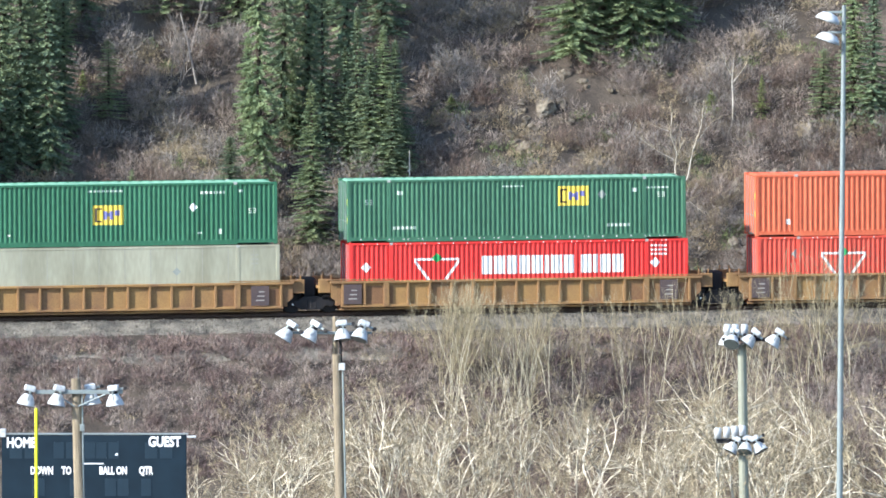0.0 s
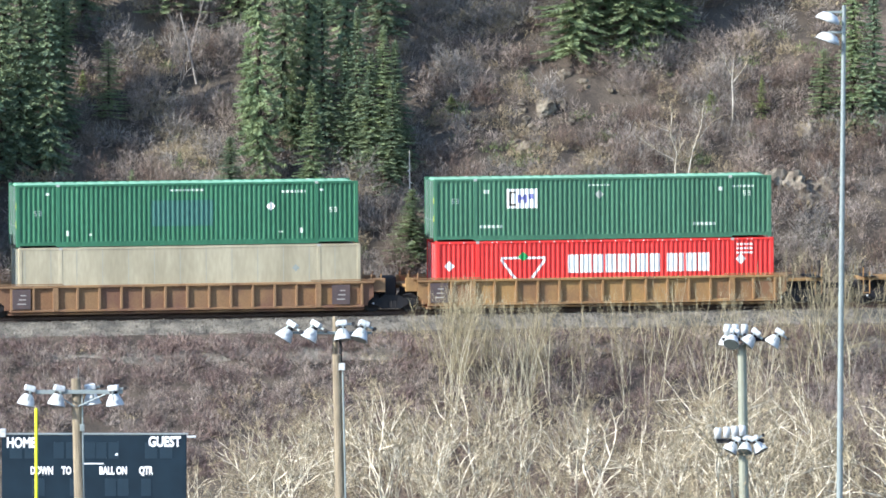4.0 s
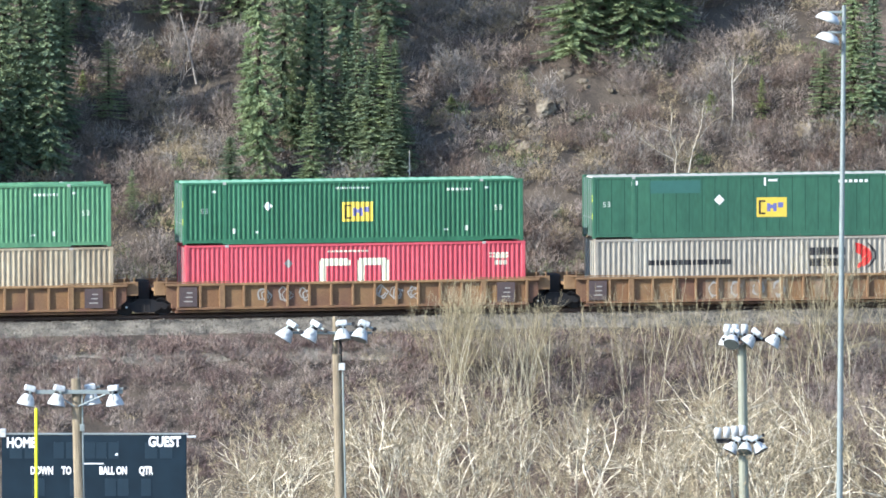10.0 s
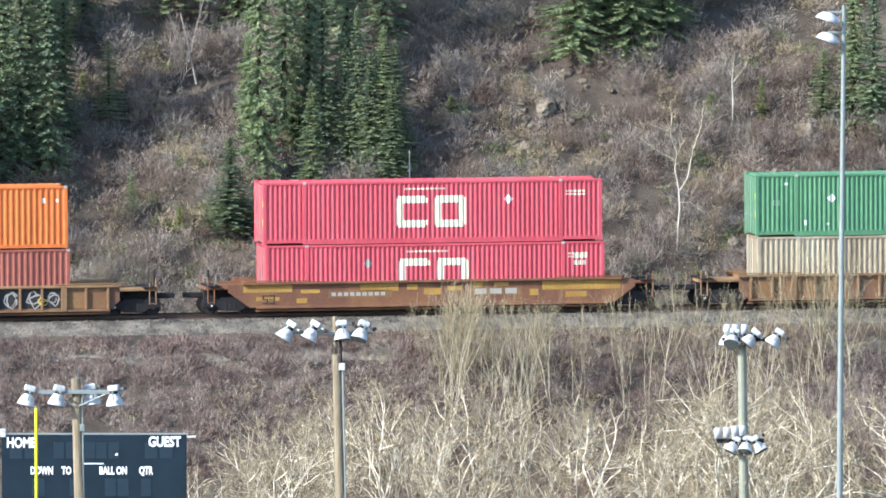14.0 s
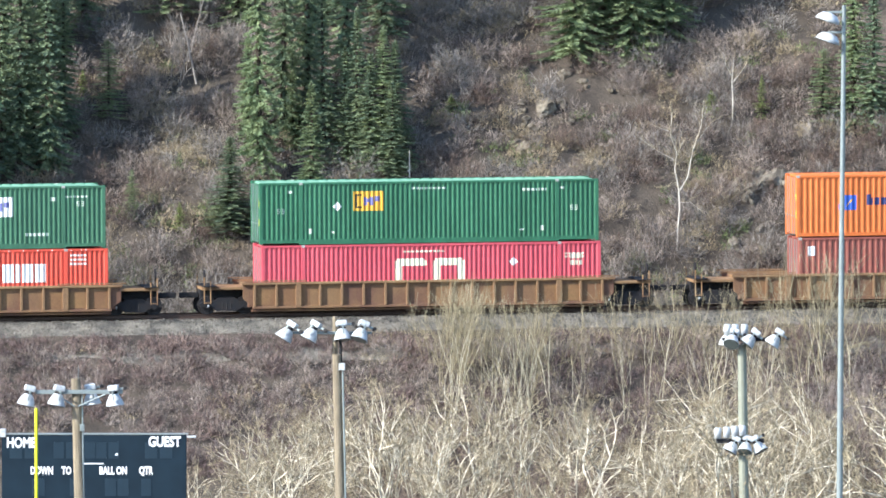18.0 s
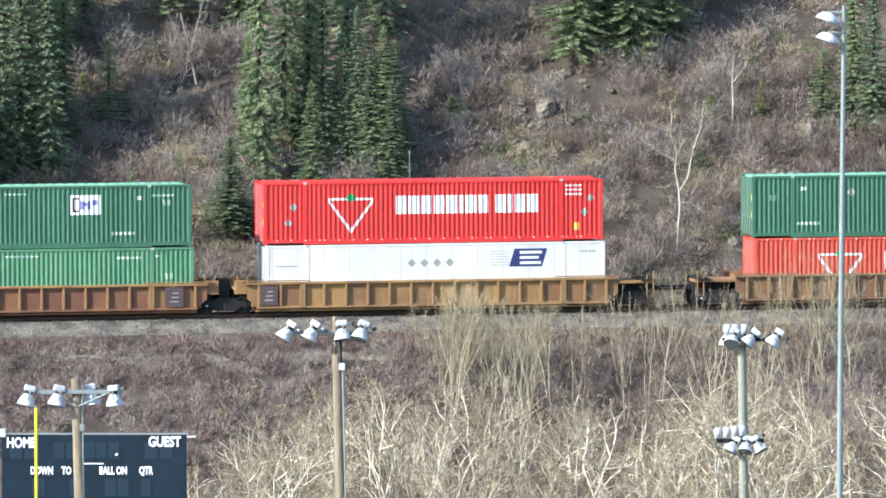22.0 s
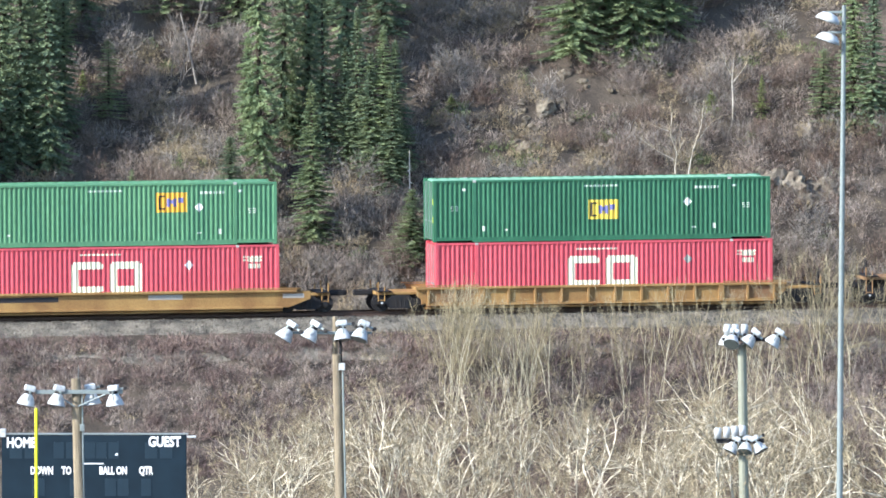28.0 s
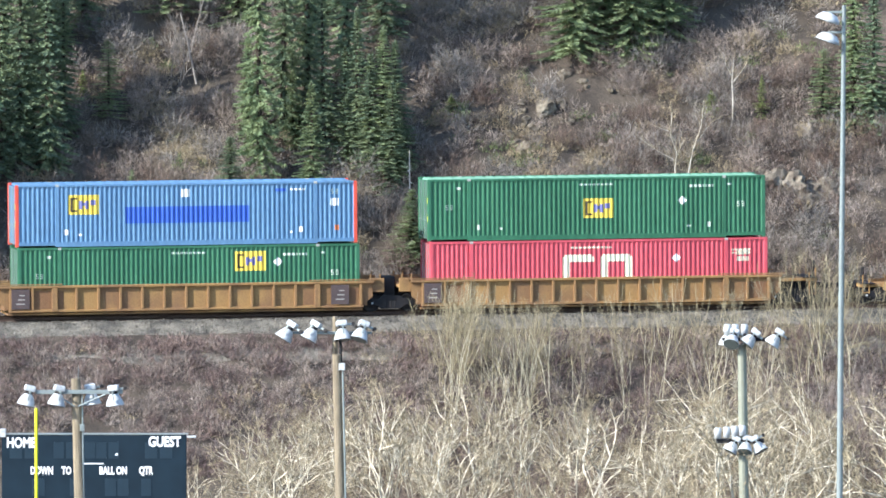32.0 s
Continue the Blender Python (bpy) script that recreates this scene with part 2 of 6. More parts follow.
def track():
    root = tagged(new("railway_track"), "single railway track of steel rails on wooden sleepers", "railway track", kind="structure")
    ends = (-60.0, 60.0)
    for v in (-0.7525, 0.7525):
        bm = bmesh.new()
        outline = ((-0.07, -0.17), (0.07, -0.17), (0.07, -0.155), (0.012, -0.13), (0.012, -0.045), (0.037, -0.03), (0.037, -0.005), (0.03, 0), (-0.03, 0), (-0.037, -0.005), (-0.037, -0.03), (-0.012, -0.045), (-0.012, -0.13), (-0.07, -0.155))
        rings = [[bm.verts.new(on_track(s, v + a, b)) for a, b in outline] for s in (-450, *ends, 450)]
        for q, r in zip(rings, rings[1:]):
            for k in range(len(outline)):
                bm.faces.new((q[k], q[(k + 1) % len(outline)], r[(k + 1) % len(outline)], r[k]))
        part("rail", bm, RAIL, root)
    me = finish(box(-0.11, 0.11, -1.3, 1.3, -0.17, 0.0, 0.01), "sleeper", SLEEPER)
    for i in range(-52, 53):
        child("sleeper", me, root, line_pose(i * 0.56 + random.uniform(-0.02, 0.02)) @ pose(0, random.uniform(-0.04, 0.04), -0.172, 0, 0, random.uniform(-1.5, 1.5)))
    # ballast bed: an uneven prism with loose stones on its shoulder
    verts, faces = [], []
    cross = [(-6.4, -1.95), (-5.6, -1.5), (-4.6, -1.2), (-3.6, -0.95), (-2.9, -0.6), (-2.3, -0.3), (-1.7, -0.2), (-0.8, -0.22), (0, -0.22), (0.8, -0.22), (1.7, -0.2), (2.4, -0.35), (3.2, -0.8), (4.2, -1.3)]
    stations = [-450] + list(np.arange(-40, 40.1, 0.5)) + [450]
    for s in stations:
        for v, z in cross:
            k = noise.noise(Vector((s * 0.9, v * 1.7, 9.0)))
            verts.append(on_track(s, v + 0.1 * k, z + (0.06 * k if abs(v) > 1.9 else 0)))
    w = len(cross)
    for j in range(len(stations) - 1):
        for i in range(w - 1):
            faces.append((j * w + i, (j + 1) * w + i, (j + 1) * w + i + 1, j * w + i + 1))
    tagged(new("ballast", mesh("ballast", verts, faces, BALLAST, True)), "grey crushed stone ballast bed under the railway track", "ballast", kind="structure")
    rs = np.random.RandomState(5)
    n = 24000
    s, v = rs.uniform(-26, 26, n), rs.uniform(-5.6, -1.4, n)
    z = np.interp(v, [c[0] for c in cross], [c[1] for c in cross])
    size = rs.uniform(0.025, 0.06, n) * np.where(rs.rand(n) < 0.03, 1.8, 1)
    base = np.stack([s * CA - (v + 1.3) * SA, 500 + s * SA + (v + 1.3) * CA, z + GRADE * s + size * 0.3], 1)
    corner = np.array([(1, 0, -.4), (-.5, .87, -.4), (-.5, -.87, -.4), (0.1, 0.1, 0.8)])
    verts = base[:, None, :] + (corner[None] + rs.uniform(-.3, .3, (n, 4, 3))) * size[:, None, None]
    tri = np.array([(0, 1, 3), (1, 2, 3), (2, 0, 3)])
    tris = (np.arange(n)[:, None, None] * 4 + tri[None]).reshape(-1, 3)
    tagged(new("ballast_stones", bulk("ballast_stones", verts.reshape(-1, 3), tris, BALLAST)), "loose grey crushed stones on the ballast shoulder", "gravel", kind="stuff")


track()

# ---- containers ----
PITCH = 0.226


def profile(length, pitch=PITCH, depth=0.036):
    """Places along a corrugated wall and how deep each lies behind its outer face."""
    half = length / 2 - 0.16
    n = int(2 * half / pitch)
    p = 2 * half / n
    xs, ds = [-half], [0.0]
    for i in range(n):
        x = -half + i * p
        for f, d in ((0.22, 0.0), (0.38, depth), (0.80, depth), (0.96, 0.0)):
            xs.append(x + f * p)
            ds.append(d)
    return xs + [half], ds + [0.0]


class Wall:
    """The side of a container: where its surface lies and what is painted on it."""

    def __init__(self, length, flat=0.0, pitch=PITCH):
        self.length, self.flat = length, flat
        if flat:
            half = length / 2 - 0.16
            self.xs, self.ds = [-half, half], [0.0, 0.0]
        else:
            self.xs, self.ds = profile(length, pitch)

    def panel(self, z0, z1, mat):
        verts, faces = [], []
        for x, d in zip(self.xs, self.ds):
            verts += [(x, -1.285 + d, z0), (x, -1.285 + d, z1)]
        n = len(self.xs)
        faces = [(2 * i, 2 * i + 2, 2 * i + 3, 2 * i + 1) for i in range(n - 1)]
        # the sheet's thickness
        verts += [(self.xs[0], -1.2, z0), (self.xs[-1], -1.2, z0), (self.xs[-1], -1.2, z1), (self.xs[0], -1.2, z1)]
        k = 2 * n
        faces += [(k + 3, k + 2, k + 1, k), (0, 1, k + 3, k), (2 * n - 2, k + 1, k + 2, 2 * n - 1)]
        return mesh("side_panel", verts, faces, mat)

    def decal(self, name, shapes, mat, proud=0.006):
        """Painted shapes that follow the wall: each (x0, x1, bottom0, top0, bottom1, top1) or (x0, x1, bottom, top)."""
        verts, faces = [], []
        for sh in shapes:
            if len(sh) == 4:
                sh = (*sh, sh[2], sh[3])
            x0, x1, b0, t0, b1, t1 = sh
            xs = [x0] + [x for x in self.xs if x0 + 1e-4 < x < x1 - 1e-4] + [x1]
            base = len(verts)
            for x in xs:
                f = (x - x0) / (x1 - x0)
                y = -1.285 + float(np.interp(x, self.xs, self.ds)) - proud
                verts += [(x, y, b0 + (b1 - b0) * f), (x, y, t0 + (t1 - t0) * f)]
            faces += [(base + 2 * i, base + 2 * i + 2, base + 2 * i + 3, base + 2 * i + 1) for i in range(len(xs) - 1)]
        me = mesh(name, verts, faces, mat)
        bm = bmesh.new()
        bm.from_mesh(me)
        bmesh.ops.remove_doubles(bm, verts=bm.verts[:], dist=1e-4)
        bm.to_mesh(me)
        bm.free()
        return me


CACHE = {}


def cached(key, make):
    if key not in CACHE:
        CACHE[key] = make()
    return CACHE[key]


WALLS = {}


def container(label, mat, lower=False, length=16.15, h=2.9, flat=0.0, roof=None, posts=None, pitch=PITCH, group="containers on the train"):
    """One freight container; its base centre is the origin and its painted side faces -y."""
    root = tagged(new("shipping_container"), label, "shipping container", group)
    key = (mat.name, length, flat, pitch)
    wall = WALLS.setdefault((length, flat, pitch), Wall(length, flat, pitch))
    half, roof, posts = length / 2, roof or mat, posts or mat
    turned = pose(0, 0, 0, 0, 0, 180)
    inner = 6.1 if length > 14 else None
    side = cached(("side", *key), lambda: wall.panel(0.2, h - 0.1, mat))
    rail = cached(("top", *key), lambda: finish(box(-half + 0.15, half - 0.15, -1.3, -1.2, h - 0.12, h, 0.012), "top_rail", mat))

    def low():
        bm = bmesh.new()
        if inner:
            add_box(bm, -inner, inner, -1.298, -1.18, 0.0, 0.24)
            add_box(bm, -half + 0.15, -inner, -1.298, -1.18, 0.07, 0.24)
            add_box(bm, inner, half - 0.15, -1.298, -1.18, 0.07, 0.24)
        else:
            add_box(bm, -half + 0.15, half - 0.15, -1.298, -1.18, 0.03, 0.2)
        return finish(bm, "bottom_rail", mat)

    bottom = cached(("low", *key), low)
    for m in (None, turned):
        child("side_panel", side, root, m)
        child("top_rail", rail, root, m)
        child("bottom_rail", bottom, root, m)
    post = cached(("post", posts.name, length), lambda: finish(box(-half, -half + 0.17, -1.302, -1.13, 0.0, h, 0.015), "corner_post", posts))
    post2 = cached(("post2", posts.name, length), lambda: finish(box(half - 0.17, half, -1.302, -1.13, 0.0, h, 0.015), "corner_post", posts))
    for me in (post, post2):
        for m in (None, turned):
            child("corner_post", me, root, m)
    if inner:
        mid = cached(("load", mat.name), lambda: finish(box(-inner - 0.09, -inner + 0.09, -1.3, -1.2, 0.0, h, 0.01), "load_post", mat))
        mid2 = cached(("load2", mat.name), lambda: finish(box(inner - 0.09, inner + 0.09, -1.3, -1.2, 0.0, h, 0.01), "load_post", mat))
        for me in (mid, mid2):
            for m in (None, turned):
                child("load_post", me, root, m)
    cast = cached("cast", lambda: finish(box(-0.09, 0.09, -0.08, 0.08, -0.06, 0.062, 0.015), "corner_casting", ROOF_GREY))
    for x in ((-inner, inner) if inner else (-half + 0.09, half - 0.09)):
        for y in (-1.226, 1.226):
            child("corner_casting", cast, root, pose(x, y, h - 0.058), "pale steel lifting corner")

    def lid():
        n = int(length / 0.5)
        p = (length - 0.3) / n
        line = [(-half + 0.15, h - 0.1)]
        for i in range(n):
            x = -half + 0.15 + i * p
            line += [(x + 0.06, h - 0.035), (x + 0.1, h - 0.012), (x + p - 0.1, h - 0.012), (x + p - 0.06, h - 0.035)]
        return finish(prism(line + [(half - 0.15, h - 0.1)], -1.2, 1.2), "roof", roof)

    child("roof", cached(("lid", roof.name, length, h), lid), root, None, "corrugated container roof")
    child("floor", cached(("floor", length), lambda: finish(box(-half + 0.15, half - 0.15, -1.18, 1.18, 0.14, 0.2), "floor", STEEL_DARK)), root)

    def end_wall():
        bm = bmesh.new()
        add_box(bm, half - 0.12, half - 0.06, -1.14, 1.14, 0.1, h - 0.08)
        for i in range(9):
            y = -1.05 + i * 0.26
            add_box(bm, half - 0.06, half - 0.025, y - 0.07, y + 0.07, 0.2, h - 0.15)
        return finish(bm, "end_wall", mat)

    child("end_wall", cached(("end", *key, h), end_wall), root)

    def leaf():
        bm = box(-half + 0.03, -half + 0.08, -1.12, -0.01, 0.12, h - 0.1, 0.01)
        return finish(bm, "door", mat)

    def rods():
        bm = bmesh.new()
        for y in (-0.85, -0.35):
            add_tube(bm, [(-half, y, 0.1), (-half, y, h - 0.1)], [0.02, 0.02], 6)
            add_box(bm, -half - 0.01, -half + 0.03, y - 0.06, y + 0.25, 0.95, 1.0)
        return finish(bm, "locking_rod", GALV)

    door, rod = cached(("door", *key, h), leaf), cached(("rods", length, h), rods)
    for m in (None, Matrix.Translation((0, 1.13, 0))):
        d = child("door", door, root, m)
        child("locking_rod", rod, d)
    if not lower:
        for z in (0.9, 1.75):
            child("warning_label", cached(("label", length, z), lambda: finish(box(-half - 0.004, -half + 0.01, -1.26, -1.16, z, z + 0.3), "warning_label", LIME)), root, None, "small yellow reflective label")
    return root, wall


def mark(root, wall, name, shapes, mat, label="", proud=0.006):
    if name == "placard" and len(shapes) > 2:
        for i in range(0, len(shapes), 2):
            mark(root, wall, name, shapes[i:i + 2], mat, label, proud)
        return
    key = (wall.length, wall.flat, len(wall.xs), name, str(shapes), mat.name, proud)
    ob = child(name, cached(key, lambda: wall.decal(name, shapes, mat, proud)), root, None, label)
    if name in ("stencil_line", "stencil_mark", "reflective_tape", "panel_seam", "slogan_line", "logo_stripe"):
        tagged(ob, kind="stuff")


def bars(x, z, widths, tall, gap=0.05):
    out = []
    for w in widths:
        out.append((x, x + w, z, z + tall))
        x += w + gap
    return out


def diamond(x, z, r):
    return [(x - r, x, z, z, z - r, z + r), (x, x + r, z - r, z + r, z, z)]


def emblem(root, wall, x, z, mat=None, w=1.45, h=0.92):
    """A bright panel with a dark block and a blue block, standing for the owner's emblem."""
    mat = mat or YELLOW
    mark(root, wall, "emblem_panel", [(x - w / 2, x + w / 2, z - h / 2, z + h / 2)], mat, "painted emblem panel", 0.005)
    a = x - w / 2
    mark(root, wall, "emblem_block", [(a + 0.10, a + 0.20, z - 0.36 * h, z + 0.36 * h), (a + 0.2, a + 0.42, z + 0.27 * h, z + 0.36 * h), (a + 0.2, a + 0.42, z - 0.36 * h, z - 0.27 * h)], INK, "dark block of the emblem", 0.010)
    mark(root, wall, "emblem_block", [(a + 0.5, a + 0.66, z - 0.22 * h, z + 0.2 * h), (a + 0.66, a + 0.8, z - 0.06 * h, z + 0.12 * h), (a + 0.8, a + 0.96, z - 0.22 * h, z + 0.2 * h), (a + 1.03, a + 1.28, z - 0.02 * h, z + 0.24 * h)], VIOLET, "blue block of the emblem", 0.010)


def number_53(root, wall, x, z, mat=None):
    """The length figures 53, in straight strokes."""
    mat = mat or STENCIL
    w, t = 0.125, 0.036
    s = []
    for k, x0 in enumerate((x - 0.17, x + 0.04)):
        s += [(x0, x0 + w, z + 0.235 - t, z + 0.235), (x0, x0 + w, z + 0.1, z + 0.1 + t), (x0, x0 + w, z, z + t), (x0 + w - t, x0 + w, z + t, z + 0.1)]
        s.append((x0, x0 + t, z + 0.1 + t, z + 0.235 - t) if k == 0 else (x0 + w - t, x0 + w, z + 0.1 + t, z + 0.235 - t))
    mark(root, wall, "length_figures", s, mat, "white figures 53", 0.007)


def plain_marks(root, wall, text_x=-0.85, low=True, mat=None):
    """Small stencilled writing that cannot be read, as bars."""
    mat = mat or STENCIL
    number_53(root, wall, -7.05, 1.45, mat)
    number_53(root, wall, 6.9, 1.45, mat)
    mark(root, wall, "stencil_line", bars(text_x, 2.52, [0.16] * 8, 0.09), mat, "row of small white stencil bars")
    mark(root, wall, "stencil_line", bars(4.45, 2.38, [0.15, 0.15, 0.15, 0.1, 0.1, 0.1, 0.1], 0.12, 0.05), mat, "row of small white stencil bars")
    mark(root, wall, "stencil_mark", [(-6.7, -6.5, 2.4, 2.52), (6.25, 6.45, 2.45, 2.55)], mat)
    if low:
        mark(root, wall, "stencil_mark", [(-5.72, -5.58, 0.5, 0.74), (-4.65, -4.52, 0.5, 0.6), (4.3, 4.5, 0.52, 0.6), (5.3, 5.44, 0.5, 0.74)], mat)


def extra_marks(root, wall):
    number_53(root, wall, -7.05, 1.75)
    number_53(root, wall, 6.9, 1.95)
    mark(root, wall, "stencil_line", bars(-0.7, 2.5, [0.13] * 6, 0.07), STENCIL, "row of small white stencil bars")
    for x in (-5.9, 4.3):
        mark(root, wall, "stencil_line", bars(x, 0.58, [0.14] * 6, 0.14, 0.05), STENCIL, "row of white stencil bars near the bottom rail")
    mark(root, wall, "stencil_line", bars(6.2, 2.35, [0.13] * 6, 0.09), STENCIL, "row of small white stencil bars")
    mark(root, wall, "stencil_mark", [(-5.7, -5.45, 2.2, 2.38), (5.5, 5.75, 2.2, 2.38)], STENCIL)


def reflective_dashes(root, wall, z):
    mark(root, wall, "reflective_tape", [(x, x + 0.28, z, z + 0.05) for x in np.arange(-7.6, 7.4, 0.72).round(2).tolist()], WHITE, "white dashes of reflective tape", 0.016)


def round_logo(root, wall, x=-1.75, z0=0.73, mat=None):
    """Two ivory ring-like blocks side by side, standing for the owner's large letters."""
    t, w, hh = 0.34, 1.5, 1.48
    s = []
    for k in range(2):
        a = x + k * 1.82
        s += [(a, a + 0.1, z0 + 0.1, z0 + hh - 0.1), (a + 0.1, a + t, z0, z0 + hh), (a + t, a + w - 0.1, z0 + hh - t, z0 + hh), (a + t, a + w - 0.1, z0, z0 + t), (a + w - 0.1, a + w, z0 + hh - t, z0 + hh - 0.1), (a + w - 0.1, a + w, z0 + 0.1, z0 + t)]
        if k == 1:
            s += [(a + w - t, a + w, z0 + t, z0 + hh - t)]
    mark(root, wall, "logo_block", s, mat or IVORY, "large ivory block-shaped logo")
    mark(root, wall, "stencil_line", bars(-1.35, 2.5, [0.15] * 10, 0.08), IVORY, "row of small stencil bars")


def triangle_logo(root, wall, x=-5.0, top=2.15, size=2.15):
    """A hollow triangle with a green spot, and the name beside it as white blocks."""
    t = 0.11
    drop = size * 0.72
    m = x + size / 2
    s = [(x, x + size, top - t, top), (x, m, top - 0.2, top, top - drop - 0.12, top - drop + 0.1), (m, x + size, top - drop - 0.12, top - drop + 0.1, top - 0.2, top)]
    mark(root, wall, "logo_triangle", s, WHITE, "white triangle outline")
    mark(root, wall, "logo_spot", [(m - 0.22, m, top - 0.05, top + 0.05, top - 0.2, top + 0.24), (m, m + 0.22, top - 0.2, top + 0.24, top - 0.05, top + 0.05)], LEAF_GREEN, "green spot of the logo", 0.011)


def name_blocks(root, wall, x=-1.8, z=1.36, tall=0.86, wide=0.51, gap=0.09, word=0.22):
    """A two-word name as plain white blocks with slots."""
    for i in range(12):
        if i == 8:
            x += word
        w = wide * (0.45 if i in (5, 9) else 1.0)
        mark(root, wall, "name_block", [(x, x + w, z, z + tall)], WHITE, "white painted name block" if i == 0 else "")
        x += w + gap


def wall_seams(root, wall, mat, step):
    n = int(16.0 / step)
    mark(root, wall, "panel_seam", [(-7.8 + i * step, -7.8 + i * step + 0.035, 0.25, 2.78) for i in range(n)], mat, "vertical panel joints", 0.004)


# ---- well cars ----
WHEELS = []


def bogie(car, x, dark=STEEL_DARK):
    """A two-axle truck under a car: side frames, bolster, springs and two turning axles."""
    def frames():
        bm = bmesh.new()
        for y in (-1.02, 1.02):
            add = prism([(-1.3, 0.5), (-1.12, 0.62), (-0.6, 0.62), (-0.4, 0.78), (0.4, 0.78), (0.6, 0.62), (1.12, 0.62), (1.3, 0.5), (1.25, 0.36), (0.75, 0.36), (0.45, 0.16), (-0.45, 0.16), (-0.75, 0.36), (-1.25, 0.36)], y - 0.09, y + 0.09)
            me = bpy.data.meshes.new("tmp")
            add.to_mesh(me)
            add.free()
            bm.from_mesh(me)
            bpy.data.meshes.remove(me)
        add_box(bm, -0.22, 0.22, -1.05, 1.05, 0.5, 0.72)
        return finish(bm, "truck_frame", dark)

    t = child("truck", cached("truck", frames), car, pose(x, 0, 0), "black cast steel two-axle truck")

    spring = cached("spring", lambda: finish(tube([(0, 0, 0.24), (0, 0, 0.52)], [0.075, 0.075], 8), "spring", STEEL_DARK))
    for y in (-1.05, 1.05):
        for dx in (-0.2, 0.0, 0.2):
            child("spring", spring, t, pose(dx, y, 0))

    def axle():
        bm = bmesh.new()
        add_tube(bm, [(0, -1.12, 0), (0, 1.12, 0)], [0.07, 0.07], 8)
        for y in (-0.76, 0.76):
            o = -1 if y < 0 else 1
            add_tube(bm, [(0, y - 0.065 * o, 0), (0, y - 0.03 * o, 0), (0, y - 0.03 * o, 0), (0, y + 0.065 * o, 0)], [0.445, 0.44, 0.42, 0.415], 24)
            for k in range(5):
                a = k * 2 * math.pi / 5
                add_box(bm, -0.05, 0.05, -0.012, 0.012, 0.15, 0.3, Matrix.Translation((0, y + 0.07 * o, 0)) @ Matrix.Rotation(a, 4, "Y"))
        return finish(bm, "axle", WHEEL)

    for dx in (-0.89, 0.89):
        WHEELS.append(child("axle", cached("axle", axle), t, pose(dx, 0, 0.42), "steel wheels on an axle"))
    for dx in (-0.89, 0.89):
        for y in (-1.13, 1.13):
            child("axle_box", cached("axlebox", lambda: finish(tube([(0, -0.07, 0), (0, 0.07, 0)], [0.13, 0.11], 10), "axle_box", STEEL_DARK)), t, pose(dx, y, 0.42))
    child("bearing_cap", cached("cap", lambda: finish(tube([(0, -0.01, 0), (0, 0.02, 0)], [0.045, 0.05], 10), "bearing_cap", LAMP_WHITE)), t, pose(-0.89, -1.21, 0.42), "small white bearing cap")


